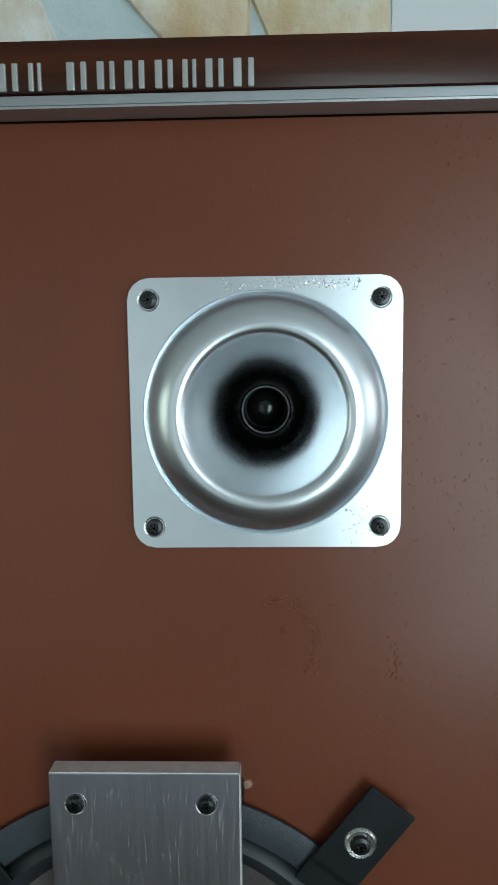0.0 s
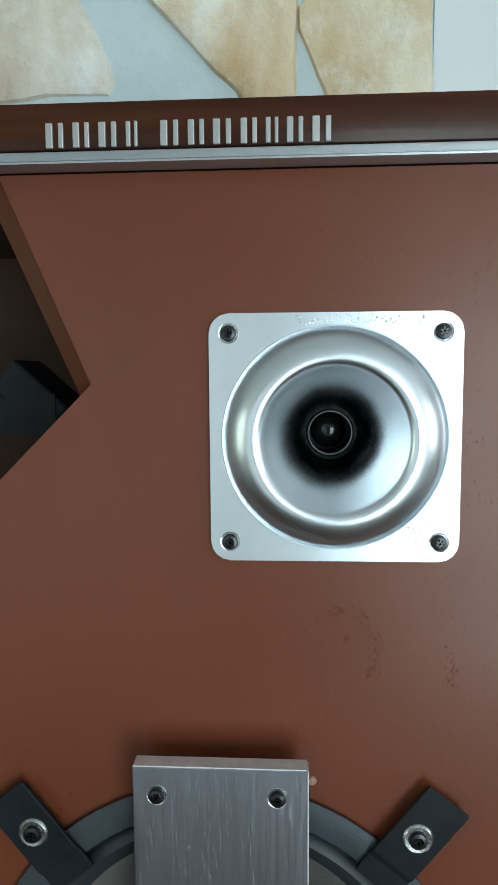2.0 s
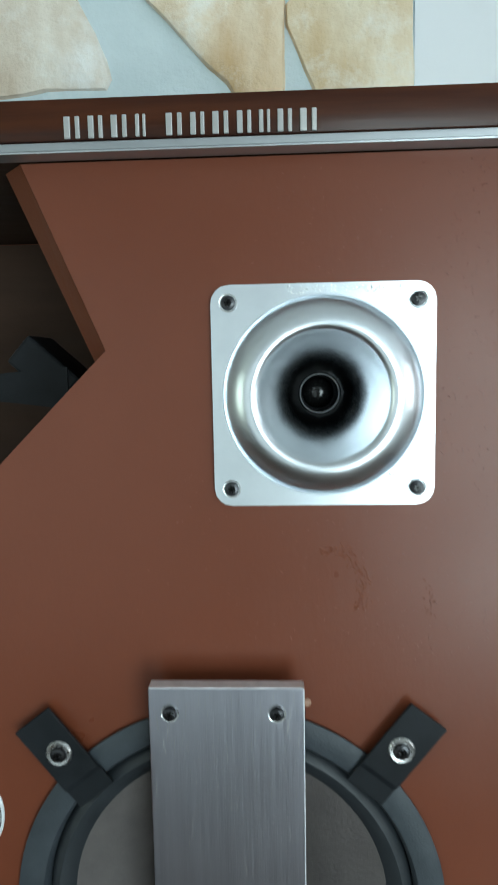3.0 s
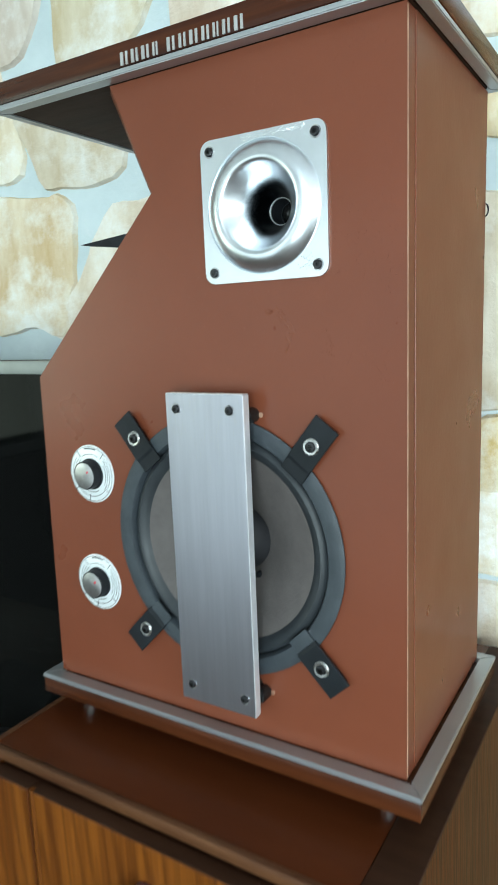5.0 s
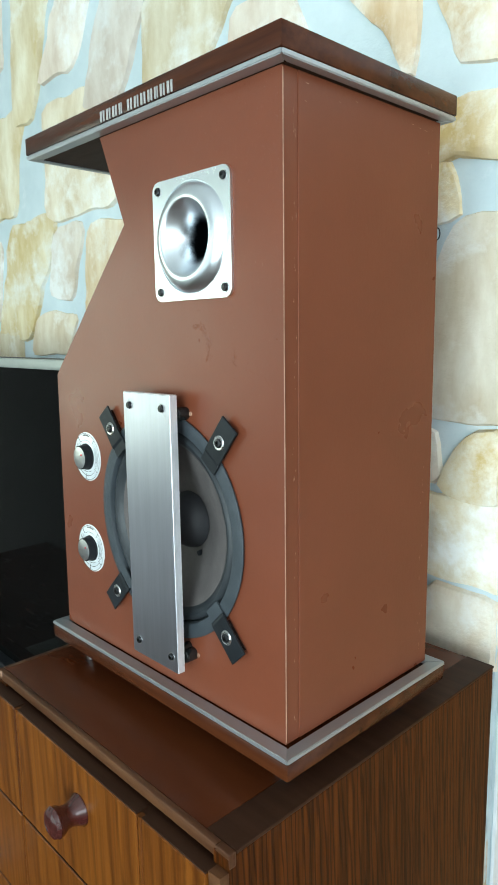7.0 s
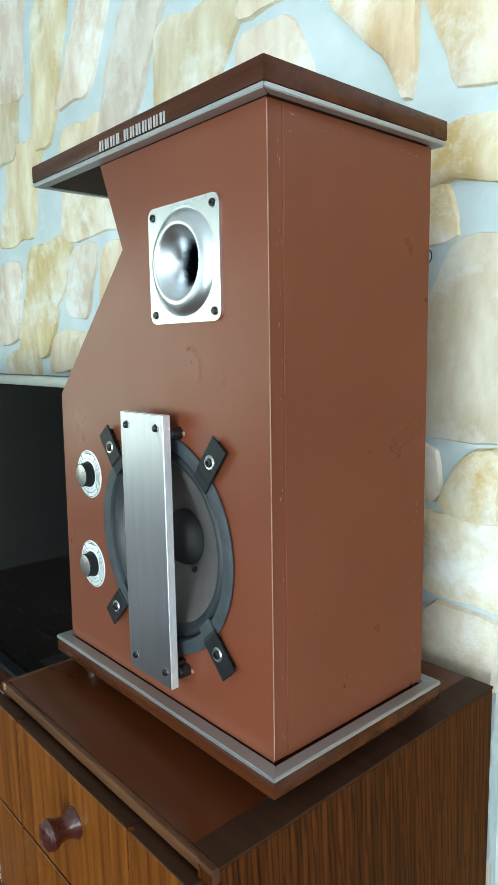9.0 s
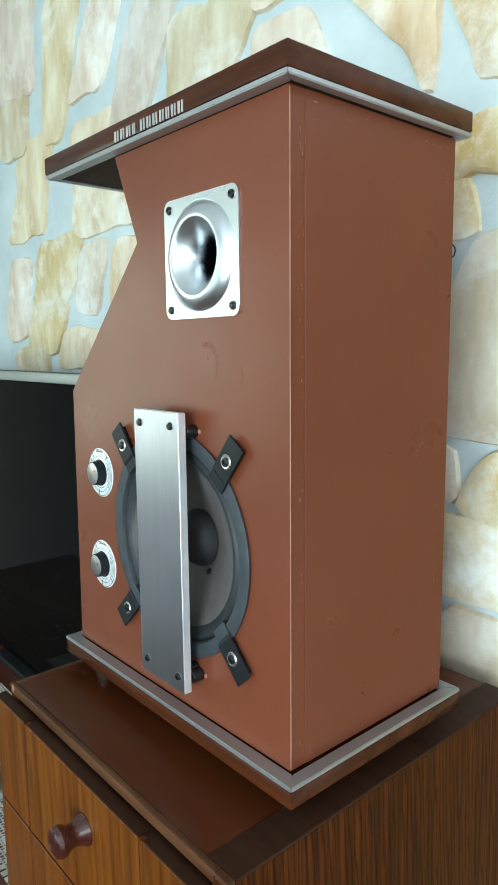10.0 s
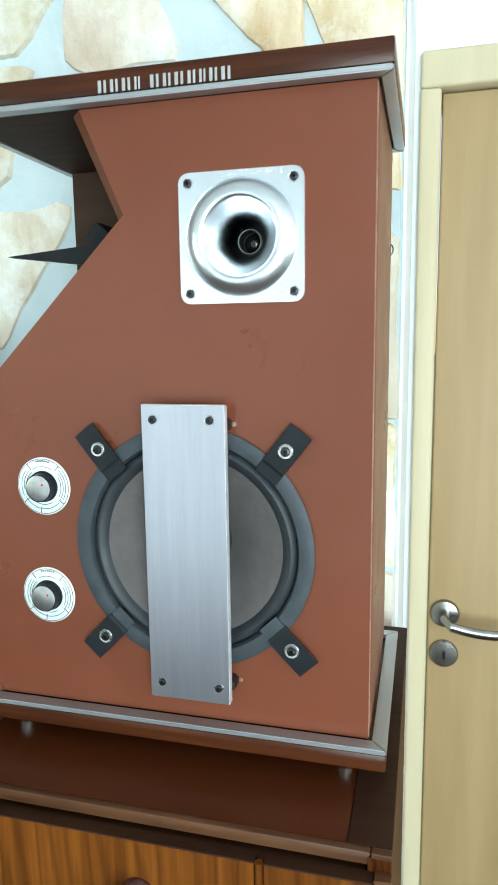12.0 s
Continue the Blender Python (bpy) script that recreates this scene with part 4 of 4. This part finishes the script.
STONES_LOW = [(-1.055, 1.705, 0.098, 0.135, 0.45, 0.1), (-0.868, 1.735, 0.055, 0.075, 0.35, 0.1), (-0.672, 1.685, 0.112, 0.112, 0.15, 0.05), (-0.478, 1.668, 0.070, 0.104, 0.65, 0.0), (-1.245, 1.710, 0.060, 0.100, 0.25, 0.0),
              (-0.930, 1.580, 0.085, 0.048, 0.4, 0.0), (-1.190, 1.540, 0.10, 0.05, 0.0, 0.0)]
STONES = STONES_OVER_CABINET + STONES_OVER_TELEVISION + STONES_LOW


def slab(x, z, w, h, lean, spread):
    """The corners of a split flagstone, one or two of them broken off."""
    out = []
    for sx, sz in ((-1, -1), (1, -1), (1, 1), (-1, 1)):
        hh = h + 0.004
        ww = (w + 0.005) * (1 + spread * sz) + (0.03 if sx > 0 and x + w > 0.1 else 0)
        cx, cz = x + sx * ww + lean * sz * hh, z + sz * hh
        cut_x, cut_z = rng.uniform(0.04, 0.34) * ww, rng.uniform(0.04, 0.34) * hh
        a, b = (cx - sx * cut_x, cz), (cx - lean * cut_z * sz, cz - sz * cut_z)
        out += [b, a] if sx * sz > 0 else [a, b]
    return out


rng = random.Random(11)
seeds = []
taken = [(s[0] + u * s[2], s[1] + v * s[3]) for s in STONES for u in (-1, 0, 1) for v in (-1, 0, 1)]
for gx in range(18):
    for gz in range(12):
        p = (X0 + 0.06 + gx * 0.19 + rng.uniform(-0.05, 0.05), 0.08 + gz * 0.25 + rng.uniform(-0.07, 0.07) + (0.1 if gx % 2 else 0))
        if p[0] < SIDE_X - 0.03 and p[1] < H and all(math.hypot((p[0] - s[0]) * 1.15, p[1] - s[1]) > 0.175 for s in seeds) and all(math.hypot(p[0] - q[0], p[1] - q[1]) > 0.12 for q in taken):
            seeds.append(p)


def clip(poly, a, b, c):
    """Keep the side of a polygon where a x + b z <= c."""
    out = []
    for p, q in zip(poly, poly[1:] + poly[:1]):
        dp, dq = a * p[0] + b * p[1] - c, a * q[0] + b * q[1] - c
        if dp <= 0:
            out.append(p)
        if dp * dq < 0:
            t = dp / (dp - dq)
            out.append((p[0] + (q[0] - p[0]) * t, p[1] + (q[1] - p[1]) * t))
    return out


def cell(i):
    """The share of the wall that lies nearest to a seed, less half a joint."""
    sx, sz = seeds[i]
    g = rng.uniform(0.007, 0.015)
    poly = [(X0 + 0.01, 0.01), (SIDE_X + 0.002, 0.01), (SIDE_X + 0.002, H - 0.01), (X0 + 0.01, H - 0.01)]
    for k, (ox, oz) in enumerate(seeds + taken):
        dx, dz = ox - sx, oz - sz
        d = math.hypot(dx, dz)
        if k != i and d < 0.9 and poly:
            poly = clip(poly, dx / d, dz / d, (dx * (ox + sx) / 2 + dz * (oz + sz) / 2) / d - g)
    return poly


def flagstone(i, sx, sz, poly):
    if len(poly) < 3:
        return None
    # uneven outline: short steps along each side, pushed in and out
    ring = []
    for p, q in zip(poly, poly[1:] + poly[:1]):
        n = max(1, int(math.hypot(q[0] - p[0], q[1] - p[1]) / 0.022))
        for s in range(n):
            u = s / n
            ring.append((p[0] + (q[0] - p[0]) * u, p[1] + (q[1] - p[1]) * u))
    # soften the corners
    for _ in range(1):
        ring = [((a[0] + 2 * b[0] + c[0]) / 4, (a[1] + 2 * b[1] + c[1]) / 4) for a, b, c in zip(ring[-1:] + ring[:-1], ring, ring[1:] + ring[:1])]
    pts = []
    for px, pz in ring:
        f = noise.noise_vector(Vector((px * 4.5, 3.1, pz * 4.5))) * 0.013 + noise.noise_vector(Vector((px * 13, 8.4, pz * 13))) * 0.010
        px, pz = px + f.x * min(1, max(0, (SIDE_X - px) / 0.05)), pz + f.z
        w = noise.noise_vector(Vector((px * 11, pz * 11, i * 3.7))) * 0.008 + noise.noise_vector(Vector((px * 40, pz * 40, i * 1.3))) * 0.004
        pts.append((min(px + w.x, ragged(pz)), pz + w.z))
    if len(pts) < 3:
        return None
    proud = rng.uniform(0.004, 0.009)
    bm = bmesh.new()
    loops = []
    for inset, depth in ((0.0, 0.004), (0.004, -proud), (0.35, -proud - 0.003)):
        loop = []
        for px, pz in pts:
            dx, dz = sx - px, sz - pz
            d = math.hypot(dx, dz) or 1
            s = inset if inset > 0.1 else inset / d
            qx, qz = px + dx * s, pz + dz * s
            loop.append(bm.verts.new((qx, WALL_Y + depth + (noise.noise(Vector((qx * 20, qz * 20, i))) * 0.005 + noise.noise(Vector((qx * 55, qz * 55, i))) * 0.002 if depth < 0 else 0), qz)))
        loops.append(loop)
    for a, b in zip(loops, loops[1:]):
        for k in range(len(a)):
            bm.faces.new([a[k], a[(k + 1) % len(a)], b[(k + 1) % len(a)], b[k]])
    mid = bm.verts.new((sx, WALL_Y - proud - 0.003, sz))
    c = loops[-1]
    for k in range(len(c)):
        bm.faces.new([c[k], c[(k + 1) % len(c)], mid])
    ob = part("stone", bm, STONE, wall_n, smooth=True)
    return ob


for i, spec in enumerate(STONES):
    flagstone(i, spec[0], spec[1], slab(*spec))
for i in range(len(seeds)):
    flagstone(100 + i, *seeds[i], cell(i))
